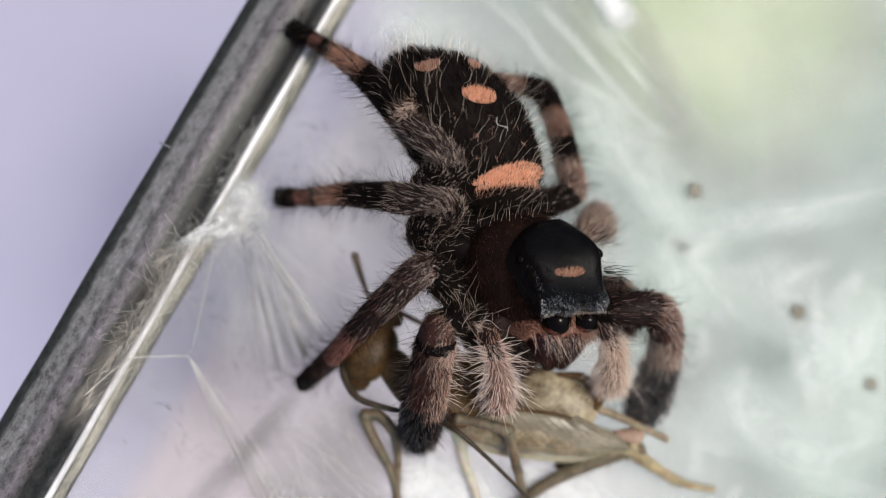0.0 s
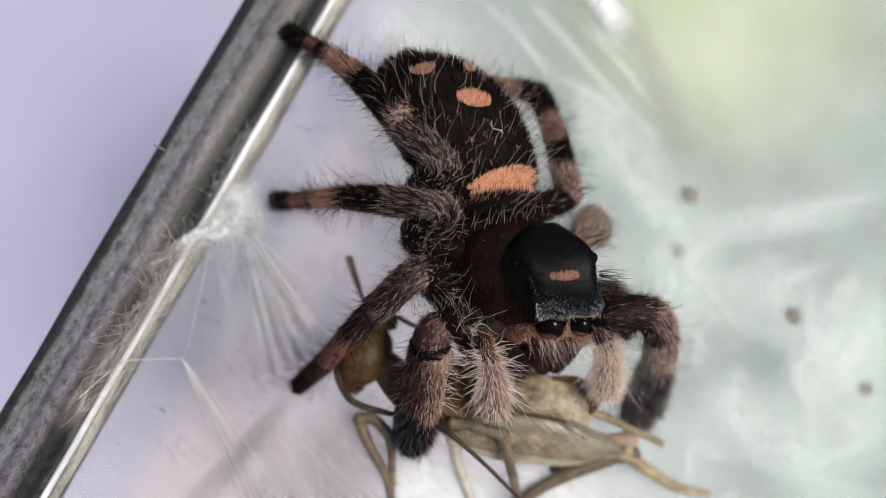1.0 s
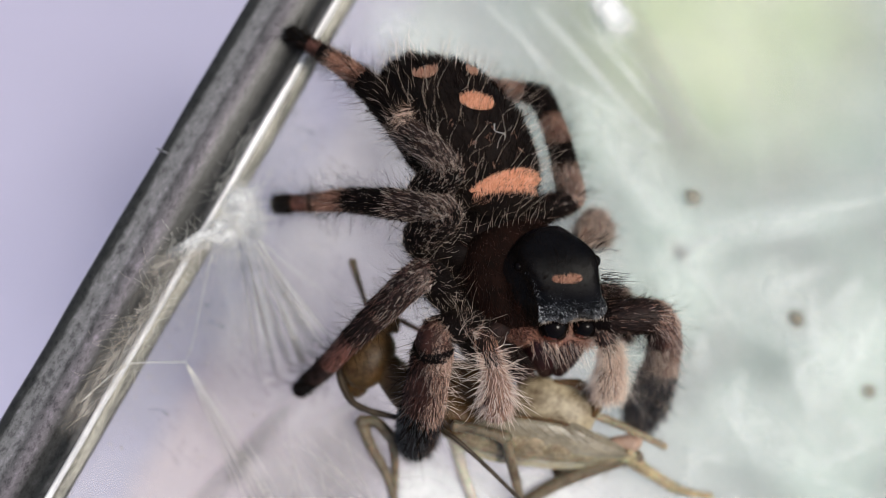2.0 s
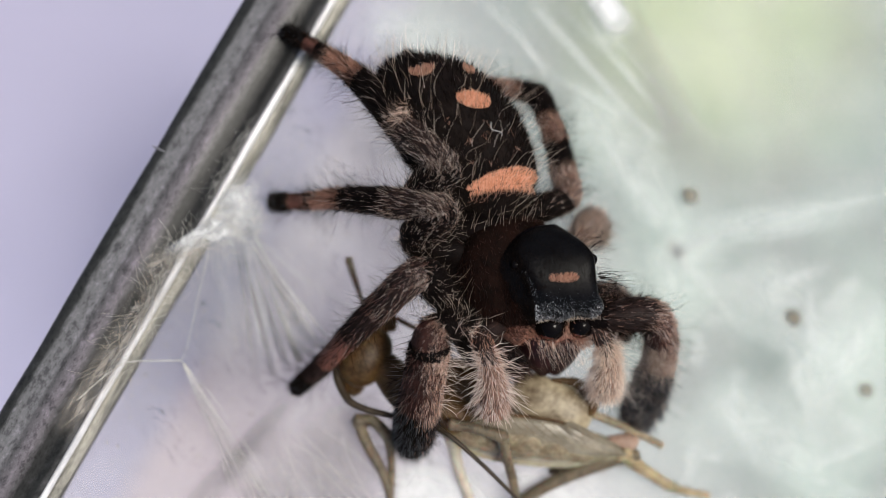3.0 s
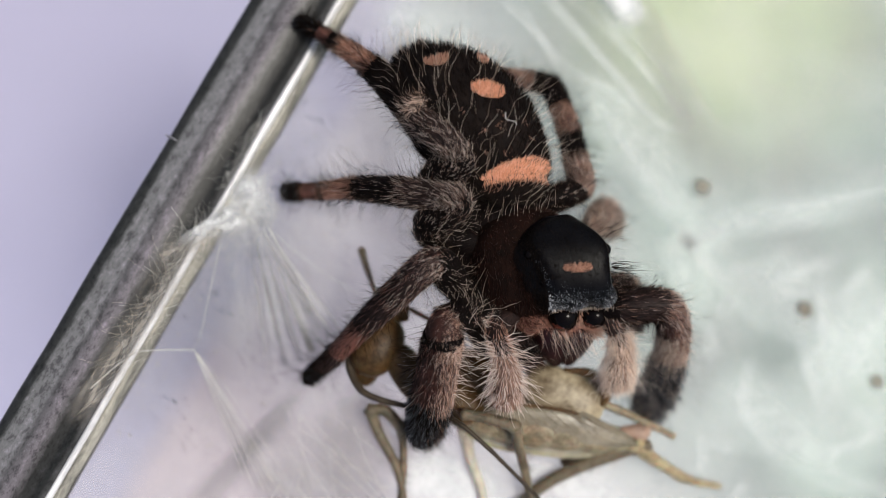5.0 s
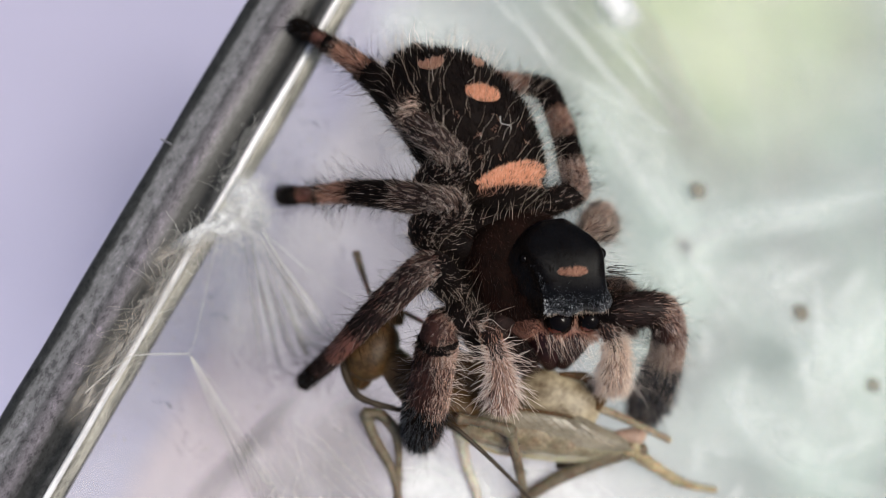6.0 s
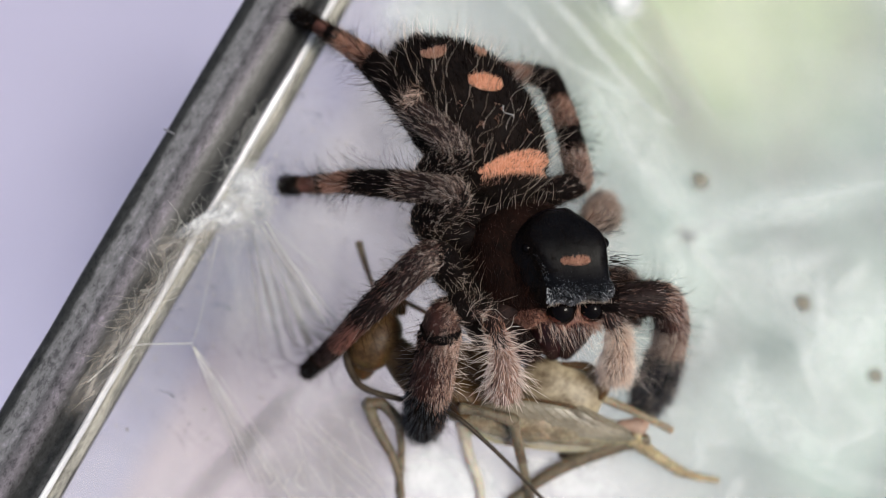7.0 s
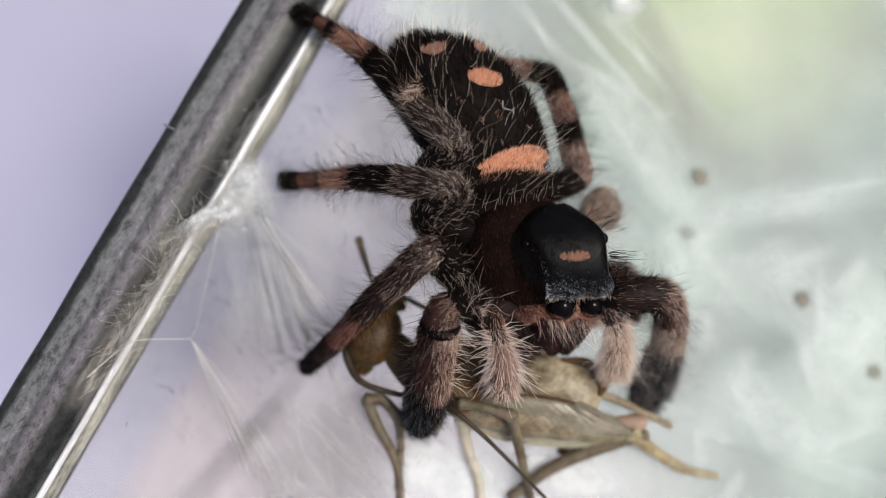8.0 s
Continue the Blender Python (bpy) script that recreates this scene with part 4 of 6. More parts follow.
limb("antenna", [(-4.54, -5.01, 1, 0.192), (-4.36, -5.79, 1.2, 0.18), (-3.8, -6.58, 1.5, 0.156), (-2.45, -7.04, 1.6, 0.132), (-0.97, -7.33, 1.5, 0.12), (0.16, -7.78, 2.6, 0.108), (1.39, -8.81, 2.5, 0.096), (2.65, -10.02, 2.2, 0.086), (4.17, -11.56, 1.9, 0.077)], CRICKET_DARK, cricket, 8, label="long dark curved antenna")

# ---- the spider ----
spider = thing("jumping_spider", (3.76, -0.73, 0), "hairy black jumping spider with orange spots eating a cricket", "spider")
BODY = {
    "femur": (CUTICLE, [(HAIR_CREAM, 7, 0.80, 0.007, 0.5), (HAIR_PALE, 6, 0.45, 0.009, 0.22), (HAIR_BLACK, 300, 0.42, 0.011, 0.4)]),
    "grey": (CUTICLE_BROWN, [(HAIR_CREAM, 70, 0.50, 0.0085, 0.32), (HAIR_PALE, 175, 0.36, 0.0110, 0.20), (HAIR_BROWN, 110, 0.36, 0.010, 0.2), (HAIR_GREY, 26, 0.85, 0.0085, 0.55), (HAIR_BLACK, 230, 0.40, 0.011, 0.3)]),
    "dim": (CUTICLE, [(HAIR_CREAM, 60, 0.60, 0.0085, 0.35), (HAIR_PALE, 120, 0.38, 0.0108, 0.20), (HAIR_GREY, 22, 0.8, 0.0085, 0.55), (HAIR_BLACK, 250, 0.40, 0.011, 0.3)]),
    "rosy": (CUTICLE_ROSY, [(HAIR_PEACH, 330, 0.42, 0.0105, 0.2), (HAIR_PALE, 290, 0.42, 0.0125, 0.16), (HAIR_TAN, 240, 0.38, 0.011, 0.18), (HAIR_RED, 130, 0.40, 0.0105, 0.17), (HAIR_BLACK, 260, 0.42, 0.012, 0.25)]),
    "fawn": (CUTICLE_ROSY, [(HAIR_PALE, 560, 0.46, 0.0105, 0.3), (HAIR_TAN, 240, 0.42, 0.010, 0.28), (HAIR_BLACK, 120, 0.45, 0.011, 0.5)]),
    "pale_fawn": (CUTICLE_PALP, [(HAIR_CREAM, 520, 0.50, 0.0085, 0.42), (HAIR_SLATE, 260, 0.45, 0.009, 0.4), (HAIR_TAN, 60, 0.40, 0.009, 0.3), (HAIR_GREY, 120, 0.5, 0.009, 0.45)]),
    "band": (CUTICLE_ROSY, [(HAIR_TAN, 620, 0.34, 0.010, 0.28), (HAIR_PALE, 120, 0.42, 0.009, 0.3), (HAIR_BLACK, 60, 0.45, 0.011, 0.6)]),
    "black": (CUTICLE, [(HAIR_BLACK, 420, 0.40, 0.012, 0.33), (HAIR_GREY, 12, 0.5, 0.009, 0.3), (HAIR_BLACK, 14, 0.95, 0.012, 0.75)]),
    "mixed": (CUTICLE, [(HAIR_BLACK, 300, 0.38, 0.012, 0.3), (HAIR_PALE, 60, 0.36, 0.0100, 0.22), (HAIR_BLACK, 14, 0.95, 0.012, 0.75)]),
    "mauve": (CUTICLE_BROWN, [(HAIR_CREAM, 60, 0.45, 0.0085, 0.3), (HAIR_PALE, 170, 0.34, 0.0125, 0.15), (HAIR_RED, 200, 0.36, 0.010, 0.2), (HAIR_BLACK, 300, 0.38, 0.011, 0.28), (HAIR_GREY, 20, 0.8, 0.0085, 0.55)]),
    "sooty": (CUTICLE_BROWN, [(HAIR_BLACK, 330, 0.38, 0.012, 0.3), (HAIR_PALE, 95, 0.34, 0.012, 0.15), (HAIR_RED, 90, 0.36, 0.010, 0.22)]),
    "umber": (CUTICLE_BROWN, [(HAIR_BROWN, 420, 0.30, 0.010, 0.3), (HAIR_BLACK, 420, 0.30, 0.011, 0.4)]),
    "ring": (CUTICLE, [(HAIR_BLACK, 420, 0.28, 0.012, 0.35), (HAIR_BLACK, 60, 0.65, 0.016, 0.85)]),
    "orange": (CUTICLE_ORANGE, [(HAIR_TAN, 230, 0.40, 0.009, 0.15), (HAIR_PALE, 60, 0.70, 0.010, 0.22), (HAIR_BLACK, 50, 0.65, 0.013, 0.7)]),
    "red": (CUTICLE_RED, [(HAIR_BROWN, 260, 0.36, 0.009, 0.2), (HAIR_PALE, 24, 0.45, 0.009, 0.22), (HAIR_BLACK, 70, 0.5, 0.011, 0.6)]),
    "tip": (CUTICLE, [(HAIR_BLACK, 1400, 0.34, 0.010, 0.5), (HAIR_SLATE, 200, 0.3, 0.009, 0.5)]),
    "dusky": (CUTICLE_RED, [(HAIR_BROWN, 230, 0.34, 0.009, 0.2), (HAIR_TAN, 90, 0.34, 0.009, 0.2), (HAIR_BLACK, 120, 0.4, 0.011, 0.45)]),
    "smoke": (CUTICLE_PALP, [(HAIR_CREAM, 640, 0.48, 0.0085, 0.42), (HAIR_GREY, 520, 0.42, 0.008, 0.4), (HAIR_TAN, 130, 0.42, 0.008, 0.35), (HAIR_BLACK, 110, 0.42, 0.010, 0.4)]),
    "umber_fawn": (CUTICLE_BROWN, [(HAIR_TAN, 100, 0.40, 0.010, 0.25), (HAIR_PALE, 130, 0.40, 0.010, 0.25), (HAIR_BROWN, 140, 0.40, 0.010, 0.3), (HAIR_BLACK, 420, 0.5, 0.010, 0.4)]),
    "soot_brush": (CUTICLE, [(HAIR_SLATE, 1300, 0.6, 0.009, 0.6), (HAIR_CREAM, 170, 0.6, 0.008, 0.5), (HAIR_GREY, 380, 0.6, 0.008, 0.5), (HAIR_BLACK, 300, 0.5, 0.010, 0.5)]),
    "brush": (CUTICLE, [(HAIR_BLACK, 700, 0.46, 0.010, 0.45), (HAIR_SLATE, 500, 0.5, 0.010, 0.5), (HAIR_TAN, 60, 0.4, 0.009, 0.3)]),
}


def spider_leg(knots, pieces, label="", parent=None, name="leg", shaggy=0.82, lit_side=None):
    """Joined leg pieces between knots (x, y, z, radius), each with cuticle and hair."""
    c = spline([k[:3] for k in knots], 10)
    r = spline([(k[3] * 0.88,) for k in knots], 10)[:, 0]
    leg = thing_part(name, vec(*knots[0][:3]), parent or spider, label)
    tufts = []
    for i, (nm, look_of) in enumerate(pieces):
        cc, rr = c[i * 10 : i * 10 + 11], r[i * 10 : i * 10 + 11].copy()
        s = np.linspace(0, 1, 11)
        rr *= 0.94 + 0.06 * np.sin(np.pi * np.clip(s, 0.02, 0.98)) ** 0.5
        mat, hairs = BODY[look_of]
        ch, rh = c[max(0, i * 10 - 1) : i * 10 + 12], r[max(0, i * 10 - 1) : i * 10 + 12]
        part(nm, tube(cc, rr, 14), mat, leg)
        area = np.linalg.norm(np.diff(cc, axis=0), axis=1).sum() * rr.mean()
        for hm, dens, ln, rad, lift in hairs:
            if hm in (HAIR_PALE, HAIR_TAN, HAIR_PEACH):
                dens, rad = dens * 1.7, rad * 0.80
            n = int(dens * area * 1.75 * (len(ch) - 1) / 10)
            root, out, fwd = on_tube(ch, rh, n)
            # side light put into the hair: pale kept there, the rest thinned
            if lit_side is not None:
                to = out @ unit(vec(*lit_side))
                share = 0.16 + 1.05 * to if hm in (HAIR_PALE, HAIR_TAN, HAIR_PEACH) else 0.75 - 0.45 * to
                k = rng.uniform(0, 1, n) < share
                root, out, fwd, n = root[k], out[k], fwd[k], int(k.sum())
            tufts.append((hm, hair(root, out * lift + fwd * (1 - 0.5 * lift) + rng.normal(0, 0.09, (n, 3)), ln * shaggy * rng.uniform(0.4, 1.35, n), rad * 0.84, 0.12 if lift < 0.35 else 0.2, 3)))
        n = int(46 * np.linalg.norm(cc[-1] - cc[0]))
        root, out, fwd = on_tube(cc, rr, n)
        tufts.append((HAIR_GREY if look_of in ("fawn", "pale_fawn", "smoke", "rosy") else HAIR_BLACK, hair(root, out + fwd * rng.uniform(0.1, 0.8, (n, 1)), rng.uniform(0.4, 1.15, n), 0.0075, 0.16, 4)))
        n = int(18 * np.linalg.norm(cc[-1] - cc[0]))
        root, out, fwd = on_tube(cc, rr, n)
        tufts.append((HAIR_BLACK, hair(root, out + fwd * rng.uniform(0.0, 0.8, (n, 1)), rng.uniform(0.8, 1.8, n), 0.0088, 0.22, 5)))
    n = 120
    bump_way = unit(rng.normal(size=(n, 3)) * vec(1, 1, 0.5) + vec(0, 0, 1.0))
    root = np.asarray(knots[2][:3]) + bump_way * knots[2][3] * 0.86 + (c[22] - c[20]) * rng.uniform(-0.6, 1.2, (n, 1))
    tufts.append((HAIR_PALE, hair(root, bump_way * 0.5 + unit(c[24] - c[20]) * 0.7 + rng.normal(0, 0.25, (n, 3)), rng.uniform(0.2, 0.42, n), 0.011, 0.2, 3)))
    coat("leg_hair", tufts, leg)
    return leg


def thing_part(name, at, parent, label=""):
    """A carrying part with no mesh of its own."""
    ob = new(name)
    ob.empty_display_size = 0.001
    ob.parent = parent
    ob.location = (at - ORIGIN[name_key(parent)]) * 0.001
    ORIGIN[name_key(ob)] = at
    return tagged(ob, label)


# legs, from the rear pair forwards
spider_leg([(1.39, 0.14, 2.6, 0.768), (-0.88, 2.12, 3.4, 1.008), (-0.14, 3.43, 4.6, 0.864), (-2.07, 5.51, 4, 0.792), (-3.63, 7.35, 2.8, 0.6), (-4.97, 8.39, 2.3, 0.456), (-5.46, 8.72, 2.2, 0.408), (-5.95, 9.05, 2, 0.36), (-6.79, 9.59, 1.75, 0.288)],
           [("coxa", "femur"), ("femur", "dim"), ("patella", "grey"), ("tibia", "black"), ("metatarsus", "orange"), ("joint", "ring"), ("tarsus", "dusky"), ("claw_tuft", "tip")], "bent hind leg reaching onto the acrylic edge")
spider_leg([(1.88, -0.35, 2.6, 0.768), (-0.99, 0.44, 3.4, 1.008), (-0.25, 1.55, 4.5, 0.816), (-2.32, 1.97, 3.6, 0.72), (-4.31, 2.24, 2.2, 0.576), (-5.61, 2.2, 1.4, 0.432), (-5.85, 2.19, 1.3, 0.432), (-6.58, 2.19, 0.95, 0.408), (-7.4, 2.18, 0.7, 0.36)],
           [("coxa", "femur"), ("femur", "dim"), ("patella", "grey"), ("tibia", "mixed"), ("metatarsus", "orange"), ("joint", "ring"), ("tarsus", "dusky"), ("claw_tuft", "tip")])
spider_leg([(1.91, -2.05, 2.3, 0.72), (0.12, -1.94, 3, 0.816), (-1.02, -1.01, 4.4, 0.792), (-2.74, -2.48, 3.6, 0.72), (-3.95, -3.7, 2.4, 0.6), (-5.05, -4.9, 1.3, 0.528), (-5.74, -5.55, 0.9, 0.432), (-6.29, -6.08, 0.65, 0.336)],
           [("coxa", "femur"), ("femur", "femur"), ("patella", "mauve"), ("tibia", "sooty"), ("metatarsus", "red"), ("tarsus", "umber"), ("claw_tuft", "tip")], lit_side=(0.7, -0.6, 0.3))
spider_leg([(2.64, -2.54, 2.4, 0.72), (1.08, -2.98, 3.1, 0.768), (-0.46, -3.40, 4.2, 0.78), (-0.65, -4.17, 4.15, 0.97), (-0.70, -4.29, 4.1, 0.99), (-1.01, -6.75, 2.7, 1.056), (-1.11, -7.92, 1.7, 0.912), (-1.16, -8.61, 1, 0.624)],
           [("coxa", "femur"), ("femur", "femur"), ("patella", "rosy"), ("joint", "ring"), ("tibia", "rosy"), ("metatarsus", "brush"), ("tarsus", "brush")], "thick rosy-brown front leg with dark brush foot", lit_side=(1, 0, 0.25))
spider_leg([(2.93, 0.91, 2.2, 0.72), (4.14, 1.84, 2.4, 0.72), (5.48, 2.37, 2.2, 0.648), (5.38, 3.56, 2, 0.624), (5.12, 4.84, 1.8, 0.576), (4.8, 5.88, 1.6, 0.528), (4.4, 6.96, 1.3, 0.576), (3.63, 7.29, 1, 0.456), (1.89, 7.67, 0.6, 0.336)],
           [("coxa", "femur"), ("femur", "mixed"), ("patella", "rosy"), ("tibia", "black"), ("tibia_band", "band"), ("metatarsus", "black"), ("metatarsus_band", "black"), ("tarsus", "band")])
spider_leg([(4.5, -0.6, 2.2, 0.62), (5.85, 0.25, 1.9, 0.56), (6.66, 1.38, 1.7, 0.68), (7.12, 1.02, 1.1, 0.56), (7.15, 0.55, 0.5, 0.34)],
           [("coxa", "femur"), ("femur", "pale_fawn"), ("patella", "pale_fawn"), ("tarsus", "pale_fawn")])
spider_leg([(4.87, -1.7, 2.2, 0.60), (6.6, -1.85, 2.0, 0.56), (7.75, -1.85, 1.6, 0.50), (8.3, -2.7, 1.0, 0.42), (8.4, -3.8, 0.5, 0.32)],
           [("coxa", "femur"), ("femur", "umber_fawn"), ("patella", "pale_fawn"), ("tarsus", "fawn")])
spider_leg([(5.54, -2.66, 2.8, 0.768), (7.03, -2.78, 3.3, 0.864), (8.86, -2.78, 3.4, 0.864), (9.56, -3.88, 2.5, 0.80), (9.62, -5.13, 1.6, 0.82), (9.22, -6.74, 0.95, 0.86), (8.86, -7.60, 0.66, 0.58)],
           [("coxa", "femur"), ("femur", "umber_fawn"), ("patella", "fawn"), ("tibia", "smoke"), ("metatarsus", "soot_brush"), ("tarsus", "soot_brush")], "front leg with soft dark brush foot", lit_side=(1, 0.1, 0.2))

# abdomen
ABD_AX = axes(-66.5, 0)
ABD_AX[1] += 0.48 * ABD_AX[0]
ABD_C, ABD_S, ABD_P, ABD_T = (0.66, 4.86, 2.9), (3.78, 2.66, 2.35), (2.2, 2.1), 0.09
abdomen = part("abdomen", blob(ABD_C, ABD_AX, ABD_S, ABD_P, 32, 44, ABD_T), ABDOMEN_BLACK, spider, "velvety black abdomen with orange spots")


def abdomen_at(x, y):
    """The top of the abdomen under a place, and its outward direction."""
    p = (vec(x, y, 0) - vec(*ABD_C)) @ np.linalg.inv(ABD_AX) / vec(*ABD_S)
    thin = 1 - ABD_T * p[0]
    e = ABD_P[0]
    p[1] = p[1] / thin
    p[2] = max(0.01, 1 - (abs(p[0]) ** e + abs(p[1]) ** e) ** (ABD_P[1] / e)) ** (1 / ABD_P[1])
    n = unit((p / vec(*ABD_S)) @ ABD_AX)
    return vec(*ABD_C) + (p * vec(1, thin, thin) * vec(*ABD_S)) @ ABD_AX, n


def marking(name, at, size, yaw, parent, place, mat, hairmat, fur, label="", arch=0.0, ln=0.22, lie=(0, -1, 0), ragged=0.12, taper=0.0):
    """A patch of scales on a body: a thin raised leaf with a ragged rim, and short hair."""
    a = radians(yaw)
    ex, ey = vec(math.cos(a), math.sin(a), 0), vec(-math.sin(a), math.cos(a), 0)
    def spot(q, w):
        x = q * math.cos(w) * size[0]
        y = q * math.sin(w) * size[1] * (1 + taper * x / size[0]) + arch * (x / size[0]) ** 2
        return vec(at[0], at[1], 0) + ex * x + ey * y
    verts, faces, n = [], [], 28
    for k in range(7):
        for j in range(n):
            w = 2 * math.pi * j / n
            q = k / 6 * (1 + ragged * noise.noise(Vector((3 * math.cos(w), 3 * math.sin(w), at[0]))) * 1.6)
            p, nn = place(*spot(max(q * 0.86, 0.01), w)[:2])
            verts.append(p + nn * (0.05 if k < 6 else -0.02))
    faces = [(k * n + j, k * n + (j + 1) % n, (k + 1) * n + (j + 1) % n, (k + 1) * n + j) for k in range(6) for j in range(n)]
    ob = part(name, (np.array(verts), faces), mat, parent, label)
    root, way = [], []
    for _ in range(fur):
        p, nn = place(*spot(math.sqrt(rng.uniform()) * 1.08, rng.uniform(0, 6.283))[:2])
        root.append(p + nn * 0.04)
        way.append(nn * 0.45 + vec(*lie) * 0.8 + rng.normal(0, 0.15, 3))
    return ob, (hairmat, hair(np.array(root), np.array(way), rng.uniform(0.6, 1.2, fur) * ln, 0.014, 0.2))


tufts = []
SPOTS = (
    ((2.33, 2.88, 4.6), (1.42, 0.34), 11, -0.12, "broad orange band across the abdomen"),
    ((1.04, 6.07, 5), (0.672, 0.3), -8, 0.0, ""),
    ((-1.01, 7.29, 4.2), (0.504, 0.192), 14, 0.1, ""),
    ((0.92, 7.5, 3.8), (0.264, 0.12), -25, 0.0, ""),
)
for at, size, yaw, arch, lab in SPOTS:
    _, t = marking("orange_spot", at, size, yaw, abdomen, abdomen_at, SPOT_ORANGE if size[0] > 0.6 else CUTICLE_ORANGE, HAIR_ORANGE if size[0] > 0.6 else HAIR_TAN, int(4200 * size[0] * size[1] / 1.2) + 60, lab, arch, lie=(0.05, 1, 0.1), ragged=0.4, taper=0.42 if size[0] > 1 else 0.0)
    tufts.append(t)
for at in ((0.78, 4.45, 5), (1.49, 4.64, 5), (1.02, 3.58, 5), (1.86, 3.61, 5), (1.63, 5.16, 5), (2.65, 4.89, 5), (2.88, 4.24, 5), (0.05, 5.26, 5)):
    p, nn = abdomen_at(*at[:2])
    n = 9
    root = p + rng.normal(0, 0.08, (n, 3))
    tufts.append((HAIR_TAN, hair(root, nn * 0.5 + vec(0, -0.7, 0) + rng.normal(0, 0.3, (n, 3)), rng.uniform(0.12, 0.24, n), 0.011, 0.2)))
root, out, q = on_blob(ABD_C, ABD_AX, ABD_S, 9000, ABD_P, ABD_T)
bare = np.ones(len(root), bool)
for at, size, yaw, arch, lab in SPOTS:
    a = radians(yaw)
    dx, dy = root[:, 0] - at[0], root[:, 1] - at[1]
    px, py = math.cos(a) * dx + math.sin(a) * dy, math.cos(a) * dy - math.sin(a) * dx
    py = (py - arch * (px / size[0]) ** 2) / (1 + (0.42 if size[0] > 1 else 0.0) * np.clip(px / size[0], -1, 1))
    bare &= ~((root[:, 2] > 2.9) & ((px / size[0]) ** 2 + (py / size[1]) ** 2 < 0.74))
root, out = root[bare], out[bare]
back = -ABD_AX[0]
tufts.append((HAIR_BLACK, hair(root, out * 0.5 + back * 0.7 + rng.normal(0, 0.15, root.shape), rng.uniform(0.18, 0.45, len(root)), 0.014, 0.25)))
root, out, q = on_blob(ABD_C, ABD_AX, ABD_S, 160, ABD_P, ABD_T)
tufts.append((HAIR_BROWN, hair(root, out * 0.5 + back * 0.7, rng.uniform(0.3, 0.6, len(root)), 0.013, 0.3)))
root, out, q = on_blob(ABD_C, ABD_AX, ABD_S, 190, ABD_P, ABD_T, keep=lambda p: p[:, 2] > -0.1)
tufts.append((HAIR_CREAM, hair(root, out * 0.55 + vec(0.10, 0.75, 0) + rng.normal(0, 0.13, root.shape), rng.uniform(0.8, 1.9, len(root)), 0.0080, 0.17, 7, bend=(0.10, 0.0, -0.2))))
root, out, q = on_blob(ABD_C, ABD_AX, ABD_S, 420, ABD_P, ABD_T, keep=lambda p: (p[:, 2] < 0.45) & (p[:, 0] < 0.35))
tufts.append((HAIR_GREY, hair(root, out * 0.9 + back * 0.3, rng.uniform(0.6, 1.3, len(root)), 0.012, 0.3, 4)))
at, size, yaw, arch, lab = SPOTS[0]
a, n = radians(yaw), 150
px, py = rng.uniform(-1, 1, n) * size[0], rng.uniform(-1.3, 1.2, n) * size[1]
py = py + arch * (px / size[0]) ** 2
root = np.array([abdomen_at(at[0] + math.cos(a) * x - math.sin(a) * y, at[1] + math.sin(a) * x + math.cos(a) * y)[0] for x, y in zip(px, py)])
tufts.append((HAIR_BLACK, hair(root + vec(0, 0, 0.05), vec(0.05, 0.9, 0.35) + rng.normal(0, 0.2, (n, 3)), rng.uniform(0.2, 0.5, n), 0.013, 0.2)))
n = 30
px = np.linspace(-0.95, 0.95, n) * size[0]
py = -1.15 * size[1] + arch * (px / size[0]) ** 2 + rng.normal(0, 0.06, n)
root = np.array([abdomen_at(at[0] + math.cos(a) * x - math.sin(a) * y, at[1] + math.sin(a) * x + math.cos(a) * y)[0] for x, y in zip(px, py)])
tufts.append((HAIR_TAN, hair(root, vec(-0.1, -0.8, 0.5) + rng.normal(0, 0.2, (n, 3)), rng.uniform(0.4, 0.75, n), 0.010, 0.15, 5, bend=(-0.3, 0.25, 0))))
n = 420
px = rng.uniform(-1.0, 0.98, n) * size[0]
py = -rng.uniform(0.55, 1.05, n) * size[1] * (1 + 0.42 * px / size[0]) + arch * (px / size[0]) ** 2
root = np.array([abdomen_at(at[0] + math.cos(a) * x - math.sin(a) * y, at[1] + math.sin(a) * x + math.cos(a) * y)[0] for x, y in zip(px, py)])
tufts.append((HAIR_ORANGE, hair(root + vec(0, 0, 0.05), vec(-0.08, -0.8, 0.12) + rng.normal(0, 0.2, (n, 3)), rng.uniform(0.12, 0.32, n), 0.011, 0.2)))
coat("abdomen_hair", tufts, abdomen)
part("spinneret", blob((-1.37, 8.55, 1.6), ABD_AX, (0.45, 0.3, 0.3), rings=10, sides=12), CUTICLE_BROWN, abdomen)
n = 20
a = np.linspace(0, 1, n)[:, None] + rng.normal(0, 0.02, (n, 1))
root = vec(*(0.76, 0.8, 4.3)) * (1 - a) + vec(*(3.83, 1.3, 4.2)) * a + rng.normal(0, 0.08, (n, 3))
coat("waist_hair", [(HAIR_CREAM, hair(root, vec(0.05, 0.8, 0.45) + rng.normal(0, 0.08, (n, 3)), rng.uniform(0.55, 1.0, n), 0.0062, 0.12, 6, bend=(0.12, 0, 0)))], abdomen)
part("waist", blob((2.14, 0.98, 2.5), axes(0), (2.3, 0.9, 1.2), rings=12, sides=14), CUTICLE, spider)

scrap = thing("silk_scrap", (1.98, 4.85, 5.2), "tiny bent white silk scrap on the abdomen", "silk scrap")
thread("thread", [(1.75, 5.16, 5.35), (1.79, 4.85, 5.38), (2.14, 4.76, 5.38), (2.22, 4.63, 5.3)], 0.015, SILK_THREAD, scrap)

